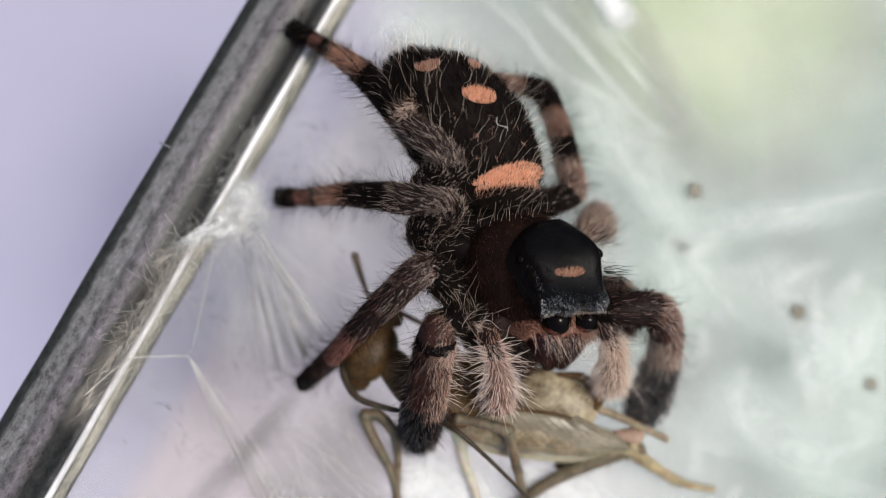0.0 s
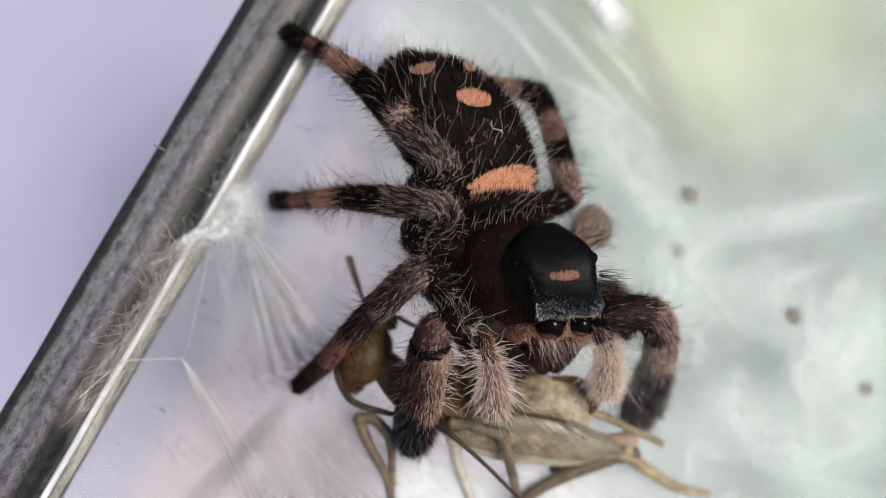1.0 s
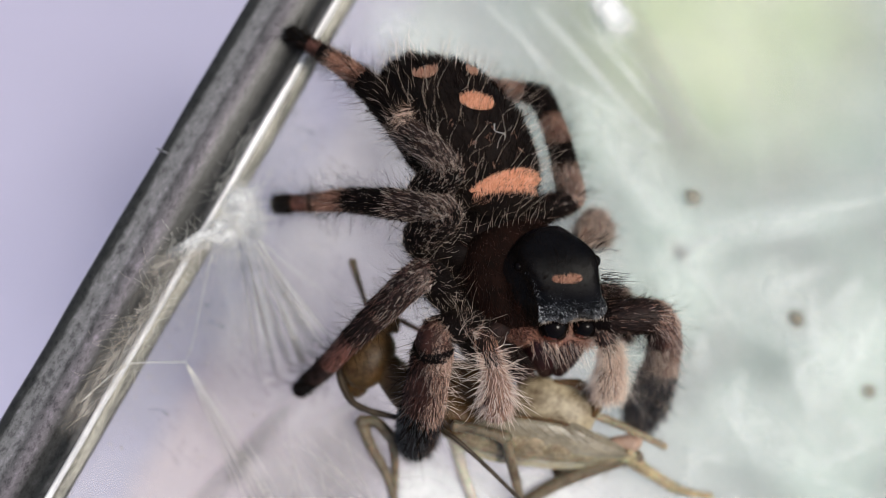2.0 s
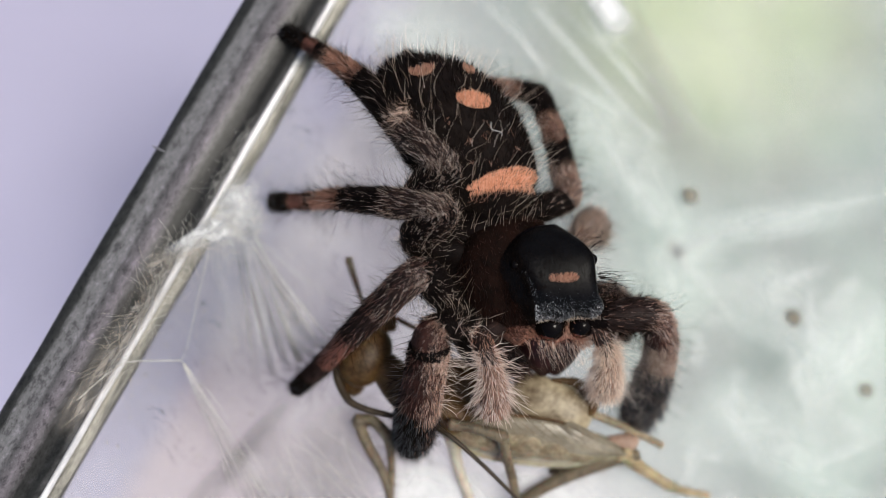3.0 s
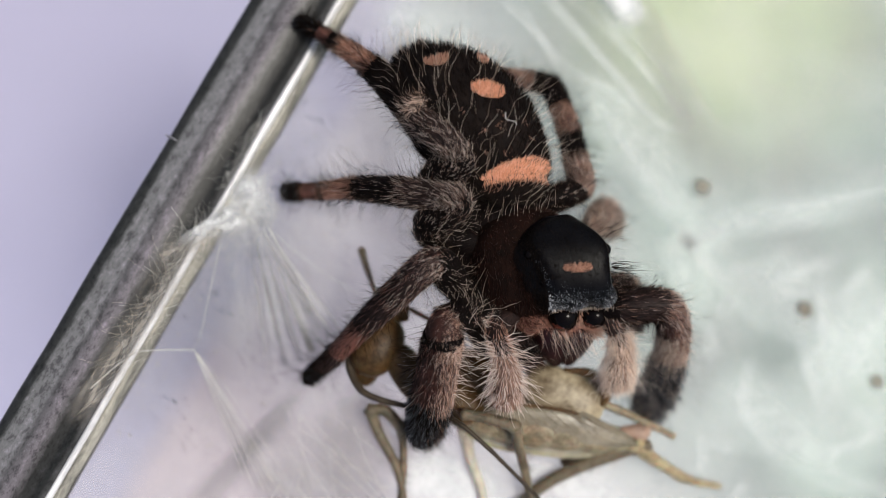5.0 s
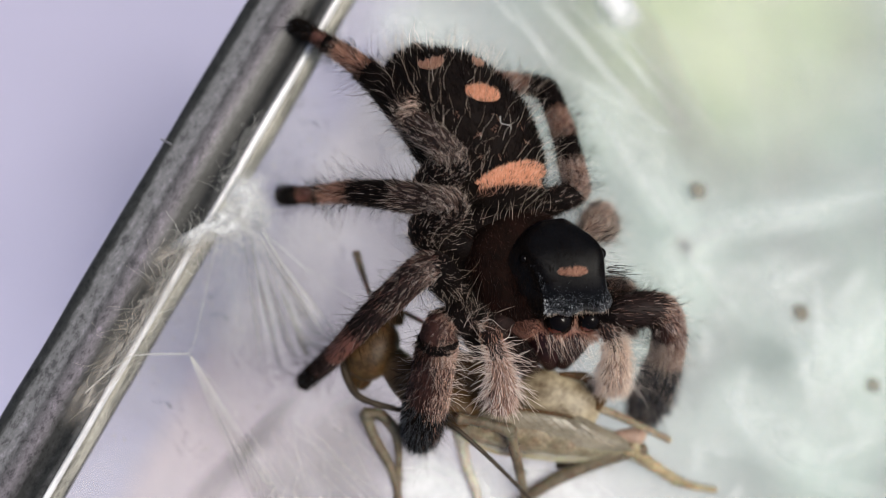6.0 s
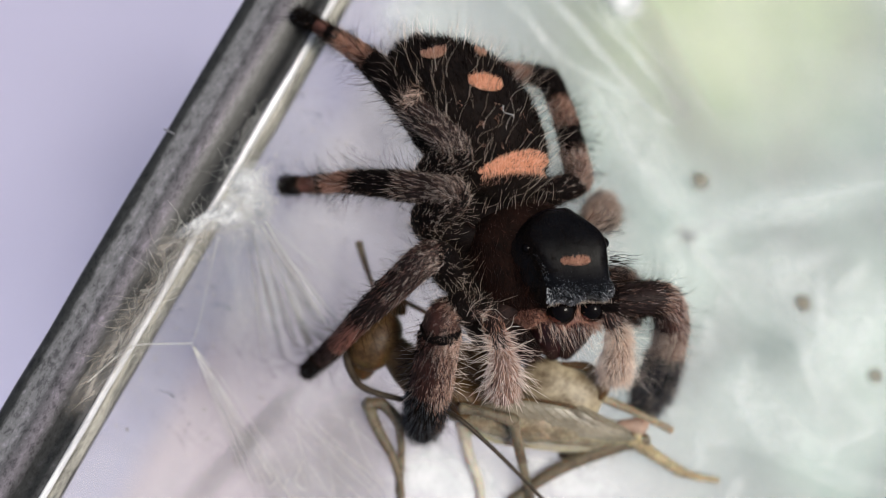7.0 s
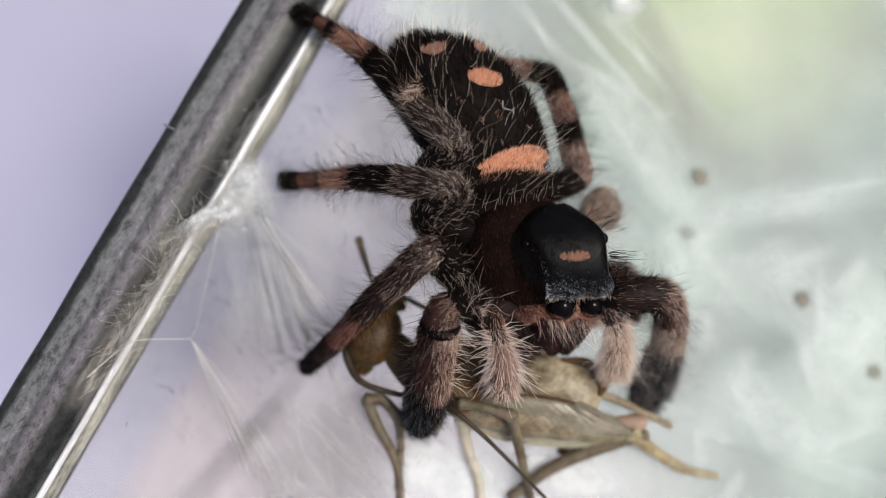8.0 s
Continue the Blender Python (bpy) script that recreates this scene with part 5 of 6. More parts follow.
def head_row(a, b, top, under):
    """A head row from the two ends of its edge line."""
    p, q = ((vec(*e) - vec(*HEAD_C)) @ HEAD_AX.T for e in (a, b))
    return ((p[0] + q[0]) / 2, min(p[1], q[1]), max(p[1], q[1]), top, under)


# cephalothorax: brown sloping flanks under a black boxy head
CEP_AX = axes(-68, -6, -6)
CEP_C, CEP_S = (2.98, -0.94, 2.8), (2.45, 2.35, 1.6)
cephalothorax = part("cephalothorax", blob(CEP_C, CEP_AX, CEP_S, (2.4, 2.2), 28, 36), CARAPACE, spider, "reddish-brown furry carapace")
part("mouth_plate", blob((1.66, -3.77, 1.9), axes(-60), (1.5, 1.1, 0.8), (2.3, 2.2), 14, 20), CUTICLE_BROWN, spider)
part("sternum", blob((2.02, -1.35, 1.9), CEP_AX, (2.9, 2.5, 1.35), (2.4, 2.2), 20, 28), CUTICLE, spider)
HEAD_AX = axes(-83, 0, 0)
HEAD_C = (4.63, -1.01, 5)
# back to front: distance along the head, side edges, top and underside
HEAD_ROWS = [head_row((3.68, 1.09, 4.4), (4.71, 0.96, 4.4), 4.35, 3.3), head_row((3.13, 0.78, 4.7), (5.08, 0.63, 4.7), 4.75, 2.9), head_row((2.76, 0.13, 4.9), (5.8, 0.03, 4.9), 5.05, 2.6), head_row((2.93, -0.51, 5), (6.16, -0.44, 5), 5.20, 2.5),
             head_row((3.33, -1.3, 5), (6.25, -1.15, 5), 5.22, 2.5), head_row((3.64, -2.09, 4.9), (6.38, -1.87, 4.9), 5.05, 2.5), head_row((3.74, -2.48, 4.7), (6.62, -2.22, 4.7), 4.80, 2.6), head_row((3.79, -2.83, 4.35), (6.72, -2.57, 4.35), 4.5, 3.1),
             head_row((4.08, -2.98, 4.05), (6.57, -2.74, 4.05), 4.15, 3.6)]
_hr = spline(HEAD_ROWS, 6)
HEAD_POW = 3.0


def head_ring(row, k=6):
    """One cross-section of the head: a flat top, a steep right side, and a flank that slopes out from the left ridge."""
    f, lo, hi, top, under = row
    g = float(np.interp(f, (-2.1, -1.3, -0.4, 0.8, 1.6, 2.0), (0.20, 0.60, 0.95, 0.98, 0.70, 0.18)))
    mid = (lo + hi) / 2
    ring = [(hi - 0.12, under), (hi, (top + under) / 2), (hi - 0.03, top - 0.40), (hi - 0.26, top - 0.09), (mid + 0.3, top + 0.02), (mid - 0.5, top + 0.02),
            (lo + 0.34, top - 0.01), (lo + 0.08, top - 0.15), (lo - 0.14 * g, top - 0.38), (lo - 0.52 * g, top - 0.62), (lo - 0.95 * g, top - 1.02), (lo - 1.1 * g, under)]
    p = np.array(ring[-2:] + ring + ring[:3])
    p = spline(p, k)[2 * k : (2 + len(ring)) * k]
    brow = max(0.0, (f - 1.1) / 0.7) * np.clip((p[:, 1] - under) / (top - under), 0, 1)
    q = np.stack([f + 0.09 * np.cos(p[:, 0] * 4.6) * brow, p[:, 0], p[:, 1] - HEAD_C[2]], 1)
    return vec(*HEAD_C) + q @ HEAD_AX


def head_loft():
    rings = [head_ring(r) for r in _hr]
    n = len(rings[0])
    verts = np.concatenate(rings + [rings[0].mean(0)[None], rings[-1].mean(0)[None]])
    faces = [(k * n + j, k * n + (j + 1) % n, (k + 1) * n + (j + 1) % n, (k + 1) * n + j) for k in range(len(rings) - 1) for j in range(n)]
    m = len(rings) * n
    faces += [((j + 1) % n, j, m) for j in range(n)] + [(m - n + j, m - n + (j + 1) % n, m + 1) for j in range(n)]
    return verts, faces


head = part("head", head_loft(), HEAD_BLACK, cephalothorax, "glossy black boxy head plate")


def head_at(x, y):
    """The top of the head under a place, and its outward direction."""
    p = (vec(x, y, 0) - vec(*HEAD_C)) @ HEAD_AX.T
    row = [np.interp(p[0], _hr[:, 0], _hr[:, k]) for k in range(5)]
    q = min(1.0, abs(p[1] - (row[1] + row[2]) / 2) / ((row[2] - row[1]) / 2))
    z = (row[3] + row[4]) / 2 + (row[3] - row[4]) / 2 * (1 - q ** HEAD_POW) ** (1 / HEAD_POW)
    return vec(x, y, z), HEAD_AX[2]


tufts = []
_, t = marking("pale_mark", (4.80, -1.24, 5.2), (0.62, 0.17), 3, cephalothorax, head_at, CUTICLE_ORANGE, HAIR_TAN, 240, "pale orange bar of scales on the head", ln=0.18, lie=(0, 1, 0.1), ragged=0.55)
tufts.append(t)
root, out, q = on_blob(CEP_C, CEP_AX, CEP_S, 3800, (2.4, 2.2), keep=lambda p: p[:, 2] > -0.5)
fwd = CEP_AX[0]
tufts.append((HAIR_RUSSET, hair(root, out * 0.35 + fwd * 0.8 + rng.normal(0, 0.15, root.shape), rng.uniform(0.15, 0.35, len(root)), 0.009, 0.2)))
root, out, q = on_blob(CEP_C, CEP_AX, CEP_S, 350, (2.4, 2.2), keep=lambda p: p[:, 2] > -0.3)
tufts.append((HAIR_BROWN, hair(root, out * 0.45 + fwd * 0.7 + rng.normal(0, 0.3, root.shape), rng.uniform(0.15, 0.4, len(root)), 0.011, 0.3)))
root, out, q = on_blob(CEP_C, CEP_AX, CEP_S, 60, (2.4, 2.2), keep=lambda p: (p[:, 2] < 0.25) & (p[:, 2] > -0.6))
tufts.append((HAIR_BROWN, hair(root, out * 0.8 + rng.normal(0, 0.3, root.shape), rng.uniform(0.4, 1.0, len(root)), 0.013, 0.3, 4)))
_rings = [head_ring(r) for r in _hr]
_mids = [r.mean(0) for r in _rings]


def on_head(n, f0, f1, j0, j1):
    """Random roots on the head between two shares of its length and two stations of its section."""
    i = rng.uniform(f0, f1, n) * (len(_rings) - 1)
    j = rng.uniform(j0, j1, n) * 6
    k, m = np.clip(i.astype(int), 0, len(_rings) - 2), j.astype(int) % 72
    t, u = (i - k)[:, None], (j - j.astype(int))[:, None]
    R = np.array(_rings)
    p = (R[k, m] * (1 - u) + R[k, (m + 1) % 72] * u) * (1 - t) + (R[k + 1, m] * (1 - u) + R[k + 1, (m + 1) % 72] * u) * t
    nn = np.cross(R[k + 1, m] - R[k, m], R[k, (m + 1) % 72] - R[k, m])
    return p, unit(nn * np.sign(np.sum(nn * (p - np.array(_mids)[k]), 1))[:, None])


root, out, q = on_blob(CEP_C, CEP_AX, CEP_S, 420, (2.4, 2.2), keep=lambda p: (p[:, 2] > 0.0) & (p[:, 0] < 0.3))
tufts.append((HAIR_BROWN, hair(root, out * 0.4 + fwd * 0.7 + rng.normal(0, 0.2, root.shape), rng.uniform(0.12, 0.3, len(root)), 0.008, 0.2)))
# short velvet on the back of the head and its flank
root, out = on_head(3400, 0.0, 0.55, 2.5, 8.0)
tufts.append((HAIR_BLACK, hair(root, out * 0.35 + HEAD_AX[0] * 0.8 + rng.normal(0, 0.2, root.shape), rng.uniform(0.06, 0.16, len(root)), 0.008, 0.2)))
root, out = on_head(2600, 0.0, 0.95, 7.6, 11.0)
tufts.append((HAIR_BLACK, hair(root, out * 0.4 + HEAD_AX[0] * 0.8 + rng.normal(0, 0.2, root.shape), rng.uniform(0.08, 0.2, len(root)), 0.009, 0.2)))
root, out = on_head(1500, 0.0, 0.98, 9.7, 10.6)
tufts.append((HAIR_RUSSET, hair(root, out * 0.5 + HEAD_AX[0] * 0.7 + rng.normal(0, 0.25, root.shape), rng.uniform(0.15, 0.35, len(root)), 0.010, 0.2)))
SIDE = ((3.25, -1.05, 3.0), axes(-78, -6, -14), (2.1, 1.75, 1.5))
root, out, q = on_blob(*SIDE, 2600, (2.5, 2.2), keep=lambda p: (p[:, 2] > -0.3) & (p[:, 1] < -0.1))
tufts.append((HAIR_RUSSET, hair(root, out * 0.4 + HEAD_AX[0] * 0.8 + rng.normal(0, 0.2, root.shape), rng.uniform(0.12, 0.3, len(root)), 0.009, 0.2)))
# silver scales along the brow
n = 16000
root_brow, out = on_head(n, 0.55, 1.0, 2.6, 7.9)
ahead = ((root_brow - vec(*HEAD_C)) @ HEAD_AX.T)[:, 0] + 0.18 * np.sin(root_brow[:, 0] * 3.1)
clump = np.array([noise.noise(Vector(p * 3.2)) for p in root_brow])
keep = rng.uniform(0, 1, n) < np.clip((ahead - 0.50) / 1.45, 0, 1) ** 2.8 * np.clip(0.62 + 0.9 * clump, 0, 1)
root_brow, out = root_brow[keep], out[keep]
way_brow = out * 0.25 + HEAD_AX[0] * 0.9 + rng.normal(0, 0.4, out.shape)
n = len(root_brow)
tufts.append((HAIR_SILVER, hair(root_brow, way_brow, rng.uniform(0.03, 0.085, n), 0.0068, 0.15)))
pick = rng.choice(n, 95, replace=False)
tufts.append((HAIR_SPARK, hair(root_brow[pick] + out[pick] * 0.02, way_brow[pick], rng.uniform(0.04, 0.09, 95), 0.0115, 0.15)))
# gloss on the left ridge, painted as silver and near-white scales
root, out = on_head(60, 0.42, 0.64, 6.6, 7.4)
tufts.append((HAIR_SILVER, hair(root + out * 0.01, out * 0.2 + HEAD_AX[0] + rng.normal(0, 0.3, out.shape), rng.uniform(0.05, 0.11, 60), 0.013, 0.15)))
root, out = on_head(26, 0.66, 1.0, 6.9, 7.6)
tufts.append((HAIR_SPARK, hair(root + out * 0.02, out * 0.3 + HEAD_AX[0] + rng.normal(0, 0.3, out.shape), rng.uniform(0.05, 0.12, 26), 0.016, 0.15)))
# pale fringe that hangs from the brow over the eyes
n = 260
a = rng.uniform(0, 1, n)
root = vec(3.80, -2.93, 4.0) * (1 - a[:, None]) + vec(6.62, -2.72, 3.95) * a[:, None] + rng.normal(0, 1, (n, 3)) * vec(0.05, 0.05, 0.10)
tufts.append((HAIR_CREAM, hair(root, vec(0.05, -0.8, -0.25) + rng.normal(0, 0.22, (n, 3)), rng.uniform(0.10, 0.24, n), 0.008, 0.2)))
n = 60
root = vec(5.22, -3.2, 3.5) + rng.normal(0, 1, (n, 3)) * vec(0.12, 0.16, 0.15)
tufts.append((HAIR_TAN, hair(root, vec(0.0, -0.8, 0.3) + rng.normal(0, 0.2, (n, 3)), rng.uniform(0.12, 0.3, n), 0.009, 0.2)))
# pale tuft beside the eyes
n = 420
root = vec(6.75, -3.45, 3.3) + rng.normal(0, 1, (n, 3)) * vec(0.24, 0.26, 0.2)
tufts.append((HAIR_PALE, hair(root, vec(0.5, -0.7, 0.25) + rng.normal(0, 0.3, (n, 3)), rng.uniform(0.2, 0.6, n), 0.009, 0.25, 4)))
# long lashes at the side of the head
n = 9
root = vec(6.46, -1.05, 4.3) + rng.normal(0, 0.1, (n, 3)) * vec(0.5, 1.3, 0.8)
tufts.append((HAIR_BLACK, hair(root, vec(1, -0.16, 0.1) + rng.normal(0, 0.07, (n, 3)), rng.uniform(0.9, 1.5, n), 0.020, 0.10, 5, bend=(0, 0.12, 0))))
n = 22
root = vec(6.46, -1.4, 4.1) + rng.normal(0, 0.3, (n, 3)) * vec(0.3, 1.2, 0.8)
tufts.append((HAIR_BLACK, hair(root, vec(1, -0.1, 0.1) + rng.normal(0, 0.25, (n, 3)), rng.uniform(0.5, 1.2, n), 0.010, 0.2, 4)))
n = 40
root = vec(5.75, 0.25, 4.4) + rng.normal(0, 0.25, (n, 3)) * vec(1.2, 1.0, 0.6)
tufts.append((HAIR_BLACK, hair(root, vec(0.8, 0.35, 0.2) + rng.normal(0, 0.2, (n, 3)), rng.uniform(0.5, 1.4, n), 0.008, 0.2, 4)))
# face fringe: tan under the eyes, long pale bristles over the jaws
n = 2600
a = rng.uniform(0, 1, n)
root = vec(3.85, -3.45, 3.05) * (1 - a[:, None]) + vec(6.3, -3.75, 3.0) * a[:, None] + rng.normal(0, 1, (n, 3)) * vec(0.12, 0.20, 0.16)
tufts.append((HAIR_RUST, hair(root, vec(0.2, -0.7, 0.3) + rng.normal(0, 0.2, (n, 3)), rng.uniform(0.12, 0.3, n), 0.009, 0.2)))
n = 170
a = rng.uniform(0, 1, n)
root = vec(3.55, -3.75, 3.05) * (1 - a[:, None]) + vec(6.2, -3.95, 3.05) * a[:, None] + rng.normal(0, 1, (n, 3)) * vec(0.10, 0.08, 0.1)
tufts.append((HAIR_PEACH, hair(root, vec(0.12, -0.85, 0.25) + rng.normal(0, 0.15, (n, 3)), rng.uniform(0.15, 0.42, n), 0.0068, 0.15)))
n = 30
a = rng.uniform(0, 1, n)
root = vec(3.5, -3.75, 3.2) * (1 - a[:, None]) + vec(6.21, -4, 3.1) * a[:, None] + rng.normal(0, 0.08, (n, 3))
tufts.append((HAIR_PEACH, hair(root, vec(0.34, -0.92, 0.32) + rng.normal(0, 0.13, (n, 3)), rng.uniform(0.6, 1.35, n), 0.0080, 0.12, 5)))
n = 30
a = rng.uniform(0, 1, n)
root = vec(4.0, -3.9, 3.35) * (1 - a[:, None]) + vec(6.1, -4.0, 3.3) * a[:, None] + rng.normal(0, 0.08, (n, 3))
tufts.append((HAIR_WHITE, hair(root, vec(0.26, -0.95, 0.30) + rng.normal(0, 0.12, (n, 3)), rng.uniform(0.8, 1.7, n), 0.0075, 0.12, 5)))
coat("head_hair", tufts, cephalothorax)
part("face", blob((4.71, -3.64, 2.55), axes(4), (1.75, 0.60, 0.75), rings=14, sides=20), CUTICLE_RED, cephalothorax, "rusty furry face below the eyes")

CHEEK = ((2.75, -2.75, 2.55), axes(-42, -4), (1.75, 0.80, 1.0))
cheek = part("cheek", blob(*CHEEK, rings=14, sides=20), CUTICLE_ROSY, cephalothorax, "rusty brown furry cheek below the eyes")
root, out, q = on_blob(*CHEEK, 3400, keep=lambda p: p[:, 2] > -0.3)
shade = (root - vec(2.75, -2.75, 0)) @ vec(0.74, -0.67, 0) + rng.normal(0, 0.35, len(root))
tufts = []
for lo, hi, m in ((-9, 0.1, HAIR_BROWN), (0.1, 1.15, HAIR_RED), (1.15, 9, HAIR_RUST)):
    k = (shade >= lo) & (shade < hi)
    tufts.append((m, hair(root[k], out[k] * 0.35 + vec(0.55, -0.6, 0) + rng.normal(0, 0.18, (k.sum(), 3)), rng.uniform(0.12, 0.28, k.sum()), 0.009, 0.2)))
coat("cheek_hair", tufts, cheek)
EYES = []
for at, r, lab in (((4.55, -3.19, 3.3), 0.68, "large glossy black front eye"), ((5.86, -3.16, 3.25), 0.59, "large glossy black front eye"), ((3.64, -2.86, 3.4), 0.33, ""), ((6.81, -2.66, 3.3), 0.30, ""),
                   ((2.84, -0.66, 4.74), 0.21, ""), ((6.06, -0.42, 4.55), 0.27, ""), ((3.46, -1.86, 4.66), 0.16, ""), ((6.30, -1.72, 4.60), 0.13, "")):
    v, f = blob(at, axes(-80), (r, r, r), rings=20, sides=26)
    way = unit(vec(0.05, -0.86, 0.5))
    inner = unit(v - vec(*at)) @ unit(vec(-0.35, -0.8, 0.25))
    slots = [1 if r > 0.5 and np.mean([inner[i] for i in q]) > 0.86 else 0 for q in f]
    eye = part("eye", (v, f), [EYE_BLACK, RETINA], cephalothorax, lab, at=at, slots=slots)
    if r > 0.5:
        EYES.append((eye, at))

# jaws
part("mouth_plate", blob((3.1, -4.35, 1.9), axes(-50), (1.15, 0.95, 0.75), (2.3, 2.2), 14, 20), CUTICLE, spider)
PLATE = ((3.1, -4.35, 1.9), axes(-50), (1.15, 0.95, 0.75))
root, out, q = on_blob(*PLATE, 900, (2.3, 2.2), keep=lambda p: p[:, 2] > -0.2)
coat("mouth_hair", [(HAIR_BROWN, hair(root, out * 0.5 + vec(0.3, -0.6, 0) + rng.normal(0, 0.25, root.shape), rng.uniform(0.2, 0.5, len(root)), 0.010, 0.25, 3))], spider)
for c, tip in (((4.02, -3.80, 2.6), (4.50, -5.16, 1.7)), ((5.35, -3.85, 2.6), (5.02, -5.12, 1.7))):
    c, tip = vec(*c), vec(*tip)
    line = np.linspace(0, 1, 12)[:, None]
    jaw = part("jaw", tube(c * (1 - line) + tip * line, 0.78 * (1 - 0.55 * line[:, 0] ** 1.6), 18), FANG, spider, "dark maroon glossy jaw")
    v, f = tube(spline([tip, tip + vec(0.05, 0.05, -0.4), tip + vec(0.1, 0.25, -0.8)], 5), np.linspace(0.2, 0.03, 11), 8)
    part("fang", (v, f), CUTICLE, jaw)
    n = 14
    s = rng.uniform(0, 1, (n, 1))
    root = c * (1 - s) + tip * s + rng.normal(0, 0.3, (n, 3)) + vec(0, 0, 0.5)
    coat("jaw_hair", [(HAIR_PALE, hair(root, vec(0.1, -0.8, 0.4) + rng.normal(0, 0.3, (n, 3)), rng.uniform(0.3, 0.7, n), 0.007, 0.2, 3))], jaw)


def palp(knots, wide, label, fur, tan=700, soot=160, stout=1.0):
    c = spline([k[:3] for k in knots], 10)
    r = spline([(k[3],) for k in knots], 10)[:, 0]
    ob = thing_part("palp", vec(*knots[0][:3]), spider, label)
    for i, nm in enumerate(("femur", "patella", "tibia", "tarsus")[: len(knots) - 1]):
        part(nm, tube(c[i * 10 : i * 10 + 11], r[i * 10 : i * 10 + 11], 14), CUTICLE_PALP if i > 1 else CUTICLE_BROWN, ob)
    n = int((1700 - 900 * wide) / stout ** 1.5)
    root, out, fwd = on_tube(c, r, n, 0.36, 1.0)
    tufts = [(fur, hair(root, out * 0.65 + fwd * 0.75 + rng.normal(0, 0.15, (n, 3)), rng.uniform(0.3, 0.7, n), 0.0095, 0.2, 3))]
    root, out, fwd = on_tube(c, r, tan, 0.2, 1.0)
    tufts.append((HAIR_TAN, hair(root, out * 0.4 + fwd * 0.8, rng.uniform(0.2, 0.4, tan), 0.010, 0.2)))
    root, out, fwd = on_tube(c, r, soot, 0.1, 0.8)
    tufts.append((HAIR_BLACK, hair(root, out * 0.3 + fwd * 0.8, rng.uniform(0.2, 0.4, soot), 0.013, 0.2)))
    n = int(70 * wide)
    root, out, fwd = on_tube(c, r, n, 0.6, 1.0)
    tufts.append((HAIR_WHITE, hair(root, out * vec(1, 1, 0.5) * 0.8 + fwd * 0.7 + rng.normal(0, 0.12, (n, 3)), rng.uniform(0.5, 1.0, n) * wide, 0.016 * stout, 0.16, 5)))
    m = int(84 * wide)
    sgn = np.where(np.arange(m) % 2 == 0, 1.0, -1.0)
    pos = rng.uniform(0.36, 0.85, m)
    k = (pos * (len(c) - 1)).astype(int)
    root = c[k] + np.stack([sgn * r[k] * 0.7, np.zeros(m), r[k] * 0.5], 1)
    way = np.stack([sgn, 0.45 - (pos - 0.36) * 2.0 + rng.normal(0, 0.28, m), rng.uniform(-0.2, 0.8, m)], 1)
    tufts.append((HAIR_WHITE, hair(root, way, rng.uniform(0.6, 1.55, m) * wide, 0.017 * stout, 0.16, 6, bend=(0, -0.3, -0.1))))
    coat("palp_hair", tufts, ob)


palp([(2.55, -3.03, 3, 0.432), (1.64, -3.74, 3.7, 0.456), (1.89, -4.8, 3.9, 0.408), (2.13, -6.01, 3.4, 0.624), (2.16, -6.84, 2.8, 0.576)], 1.0, "palp clothed in long white hair", HAIR_BLUSH)
palp([(6.23, -3.03, 3, 0.384), (6.61, -3.51, 3.3, 0.408), (7.07, -4.43, 3.2, 0.408), (7.07, -5.50, 2.8, 0.60), (7.05, -6.12, 2.4, 0.50)], 0.95, "palp clothed in soft pale peach hair", HAIR_BLONDE, 220, 40, 0.55)

# tufts of pale hair round the leg bases
tufts = []
for a, b, n in (((-1.14, 6.05, 4.4), (-2.03, 5.41, 4.6), 380), ((0.06, 3.39, 4.9), (-0.74, 3.95, 4.7), 110), ((-0.16, 1.53, 4.8), (-0.73, 1.61, 4.6), 100), ((-0.97, -1.04, 4.7), (-1.54, -1.43, 4.5), 90)):
    t = rng.uniform(0, 1, (n, 1))
    root = vec(*a) * (1 - t) + vec(*b) * t + rng.normal(0, 0.14, (n, 3))
    tufts.append((HAIR_PEACH if n > 200 else HAIR_WHITE, hair(root, unit(vec(*b) - vec(*a)) * 0.6 + vec(0, 0, 0.25) + rng.normal(0, 0.28, (n, 3)), rng.uniform(0.2, 0.80 if n > 200 else 0.48, n), 0.0095, 0.15, 4)))
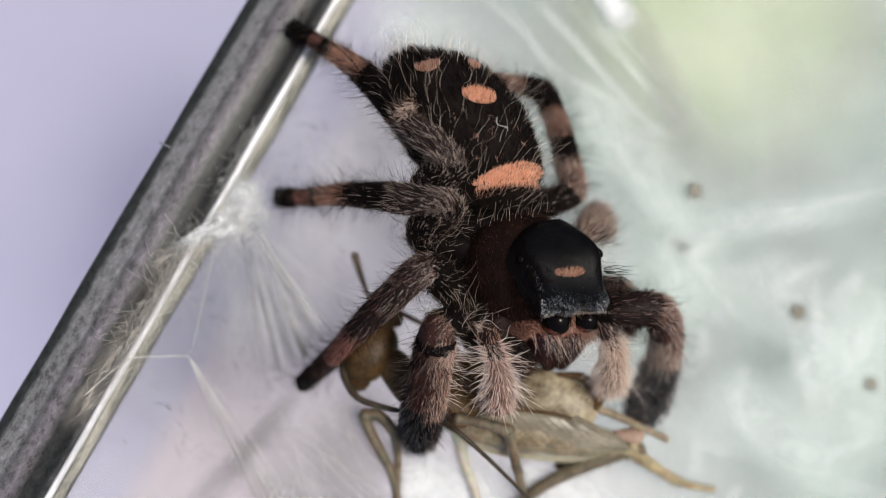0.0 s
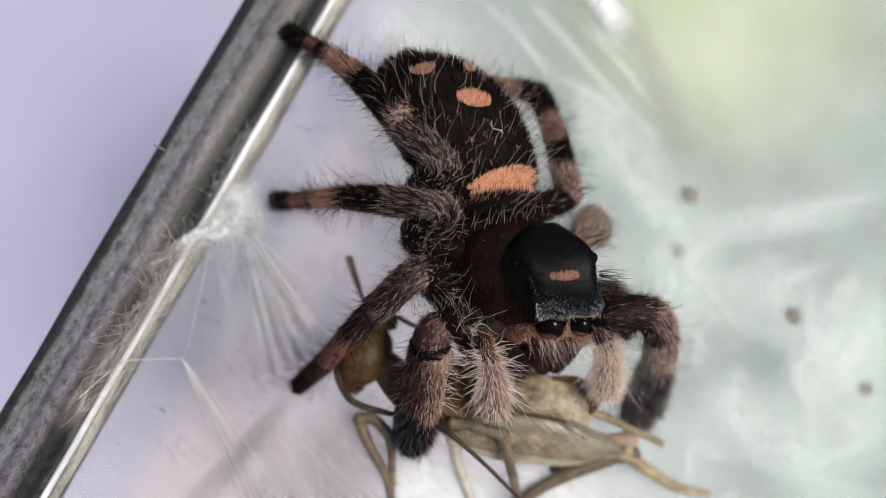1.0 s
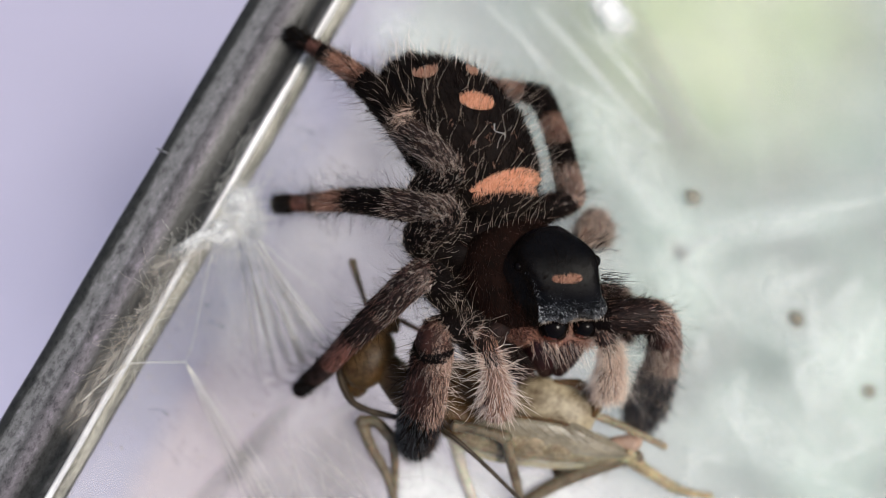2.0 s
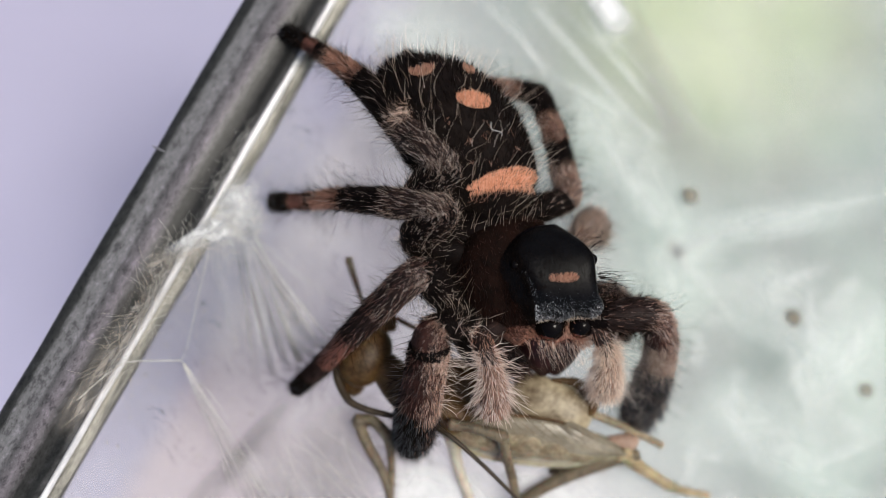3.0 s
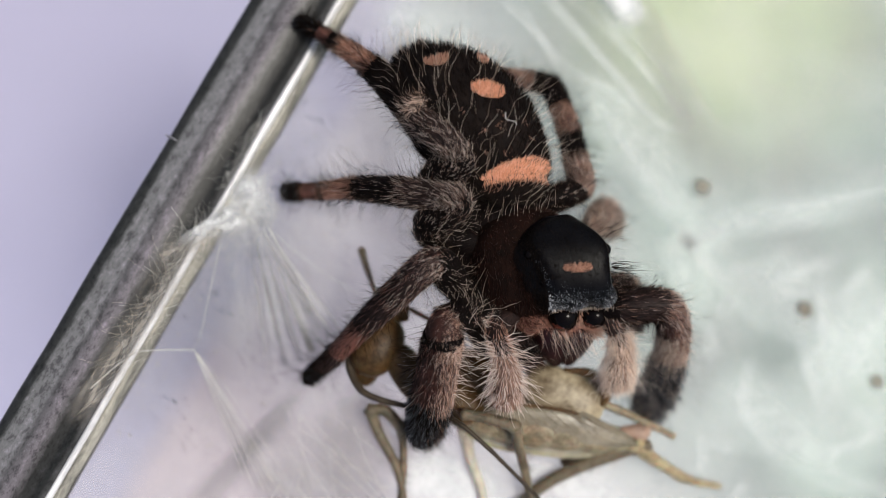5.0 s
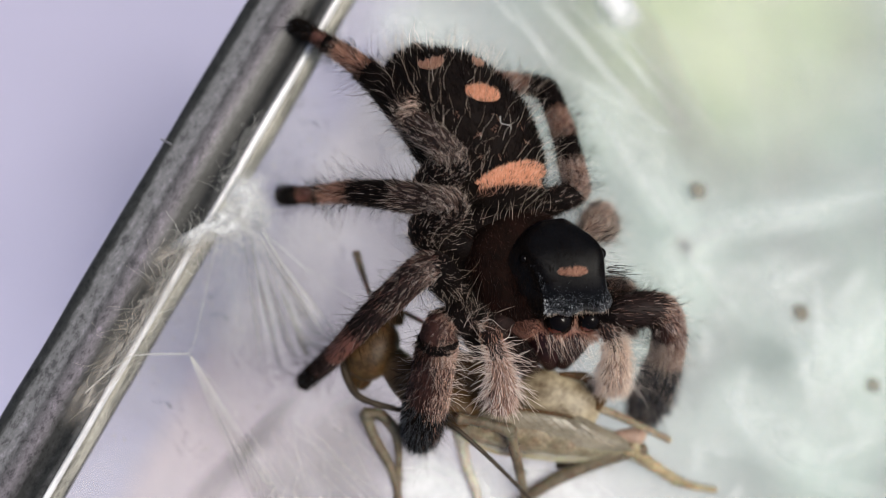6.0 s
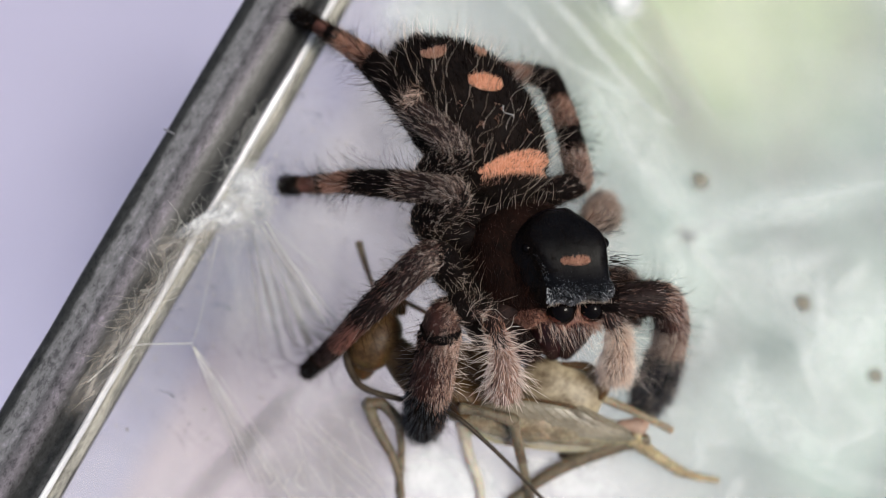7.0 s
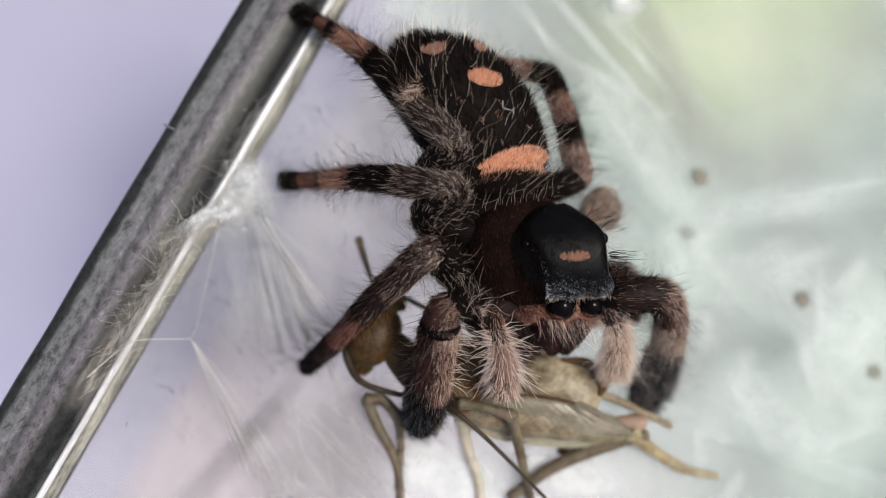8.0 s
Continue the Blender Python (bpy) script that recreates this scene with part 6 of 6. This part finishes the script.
for at, n, way in (((-0.01, 3.1, 4.4), 26, (0.3, -0.5, 0.6)), ((-0.72, -1.15, 4.5), 34, (0.6, -0.3, 0.6)), ((0.01, -3.02, 4.2), 34, (0.4, 0.5, 0.7)), ((1.0, -3.1, 4), 24, (0.3, 0.5, 0.7)), ((-0.67, 0.05, 3.9), 44, (-0.1, 0.4, 0.7)), ((-1.89, 5.58, 4.3), 40, (0.4, 0.6, 0.6)), ((1.7, -3.5, 3.8), 26, (-0.2, 0.5, 0.6)), ((-0.2, -1.7, 4.0), 40, (0.2, 0.1, 0.7)), ((0.0, 0.6, 3.9), 30, (0.1, -0.2, 0.7)), ((0.3, -2.45, 4.0), 30, (-0.2, 0.5, 0.5)), ((1.1, -2.7, 4.0), 18, (-0.2, 0.6, 0.5)), ((0.7, -3.5, 4.0), 26, (-0.2, 0.6, 0.5))):
    n = int(n * 0.5)
    off = rng.normal(0, 0.45, (n, 3)) * vec(1, 1, 0.35)
    tufts.append((HAIR_CREAM, hair(vec(*at) + off, vec(*way) + off * vec(1.1, 1.1, 0.3) + rng.normal(0, 0.12, (n, 3)), rng.uniform(0.35, 0.9, n), 0.0065, 0.12, 5, bend=(0.06, 0.04, -0.15))))
for at, n in (((1.28, -3.73, 3.9), 34), ((0.49, -3.38, 4.1), 26)):
    w = rng.uniform(0.3, 2.9, n)
    root = vec(*at) + rng.normal(0, 0.16, (n, 3))
    tufts.append((HAIR_PALE, hair(root, np.stack([np.cos(w), np.sin(w), rng.uniform(0.2, 0.9, n)], 1), rng.uniform(0.5, 1.1, n), 0.0100, 0.14, 6, bend=(0.1, -0.15, -0.2))))
for a, b, n, ln in (((0, -3.72, 4.3), (-0.15, -6.35, 3.4), 46, 1.0), ((1.1, -3.26, 4), (1.26, -4.45, 3.6), 30, 0.9)):
    s = rng.uniform(0, 1, (n, 1))
    root = vec(*a) * (1 - s) + vec(*b) * s + rng.normal(0, 0.12, (n, 3))
    tufts.append((HAIR_WHITE, hair(root, vec(1, -0.15, 0.1) + rng.normal(0, 0.25, (n, 3)), rng.uniform(0.5, 1.2, n) * ln, 0.014, 0.2, 5, bend=(0, -0.2, -0.1))))
# long dark bristles on the outer side of the bent rear leg
n = 60
s = rng.uniform(0, 1, (n, 1))
root = vec(5.9, 2.3, 2.4) * (1 - s) + vec(5.0, 6.6, 1.9) * s + rng.normal(0, 0.12, (n, 3))
tufts.append((HAIR_BLACK, hair(root, vec(1, 0.25, 0.25) + rng.normal(0, 0.3, (n, 3)), rng.uniform(0.6, 1.6, n), 0.011, 0.18, 5)))
coat("body_hair", tufts, spider)


def motions():
    """The large front eyes glance about; all else holds still."""
    for eye, at in EYES:
        o = (vec(*at) - ORIGIN[name_key(cephalothorax)]) * 0.001
        walk(eye, [(t, pose(*o, rx, 0, rz)) for t, rx, rz in ((0.0, 0, 0), (0.8, -6, 14), (1.5, -4, 8), (3.0, 2, 10), (4.2, 4, -4), (6.0, -2, 6), (7.0, 3, -6), (8.0, 0, 4))])


motions()
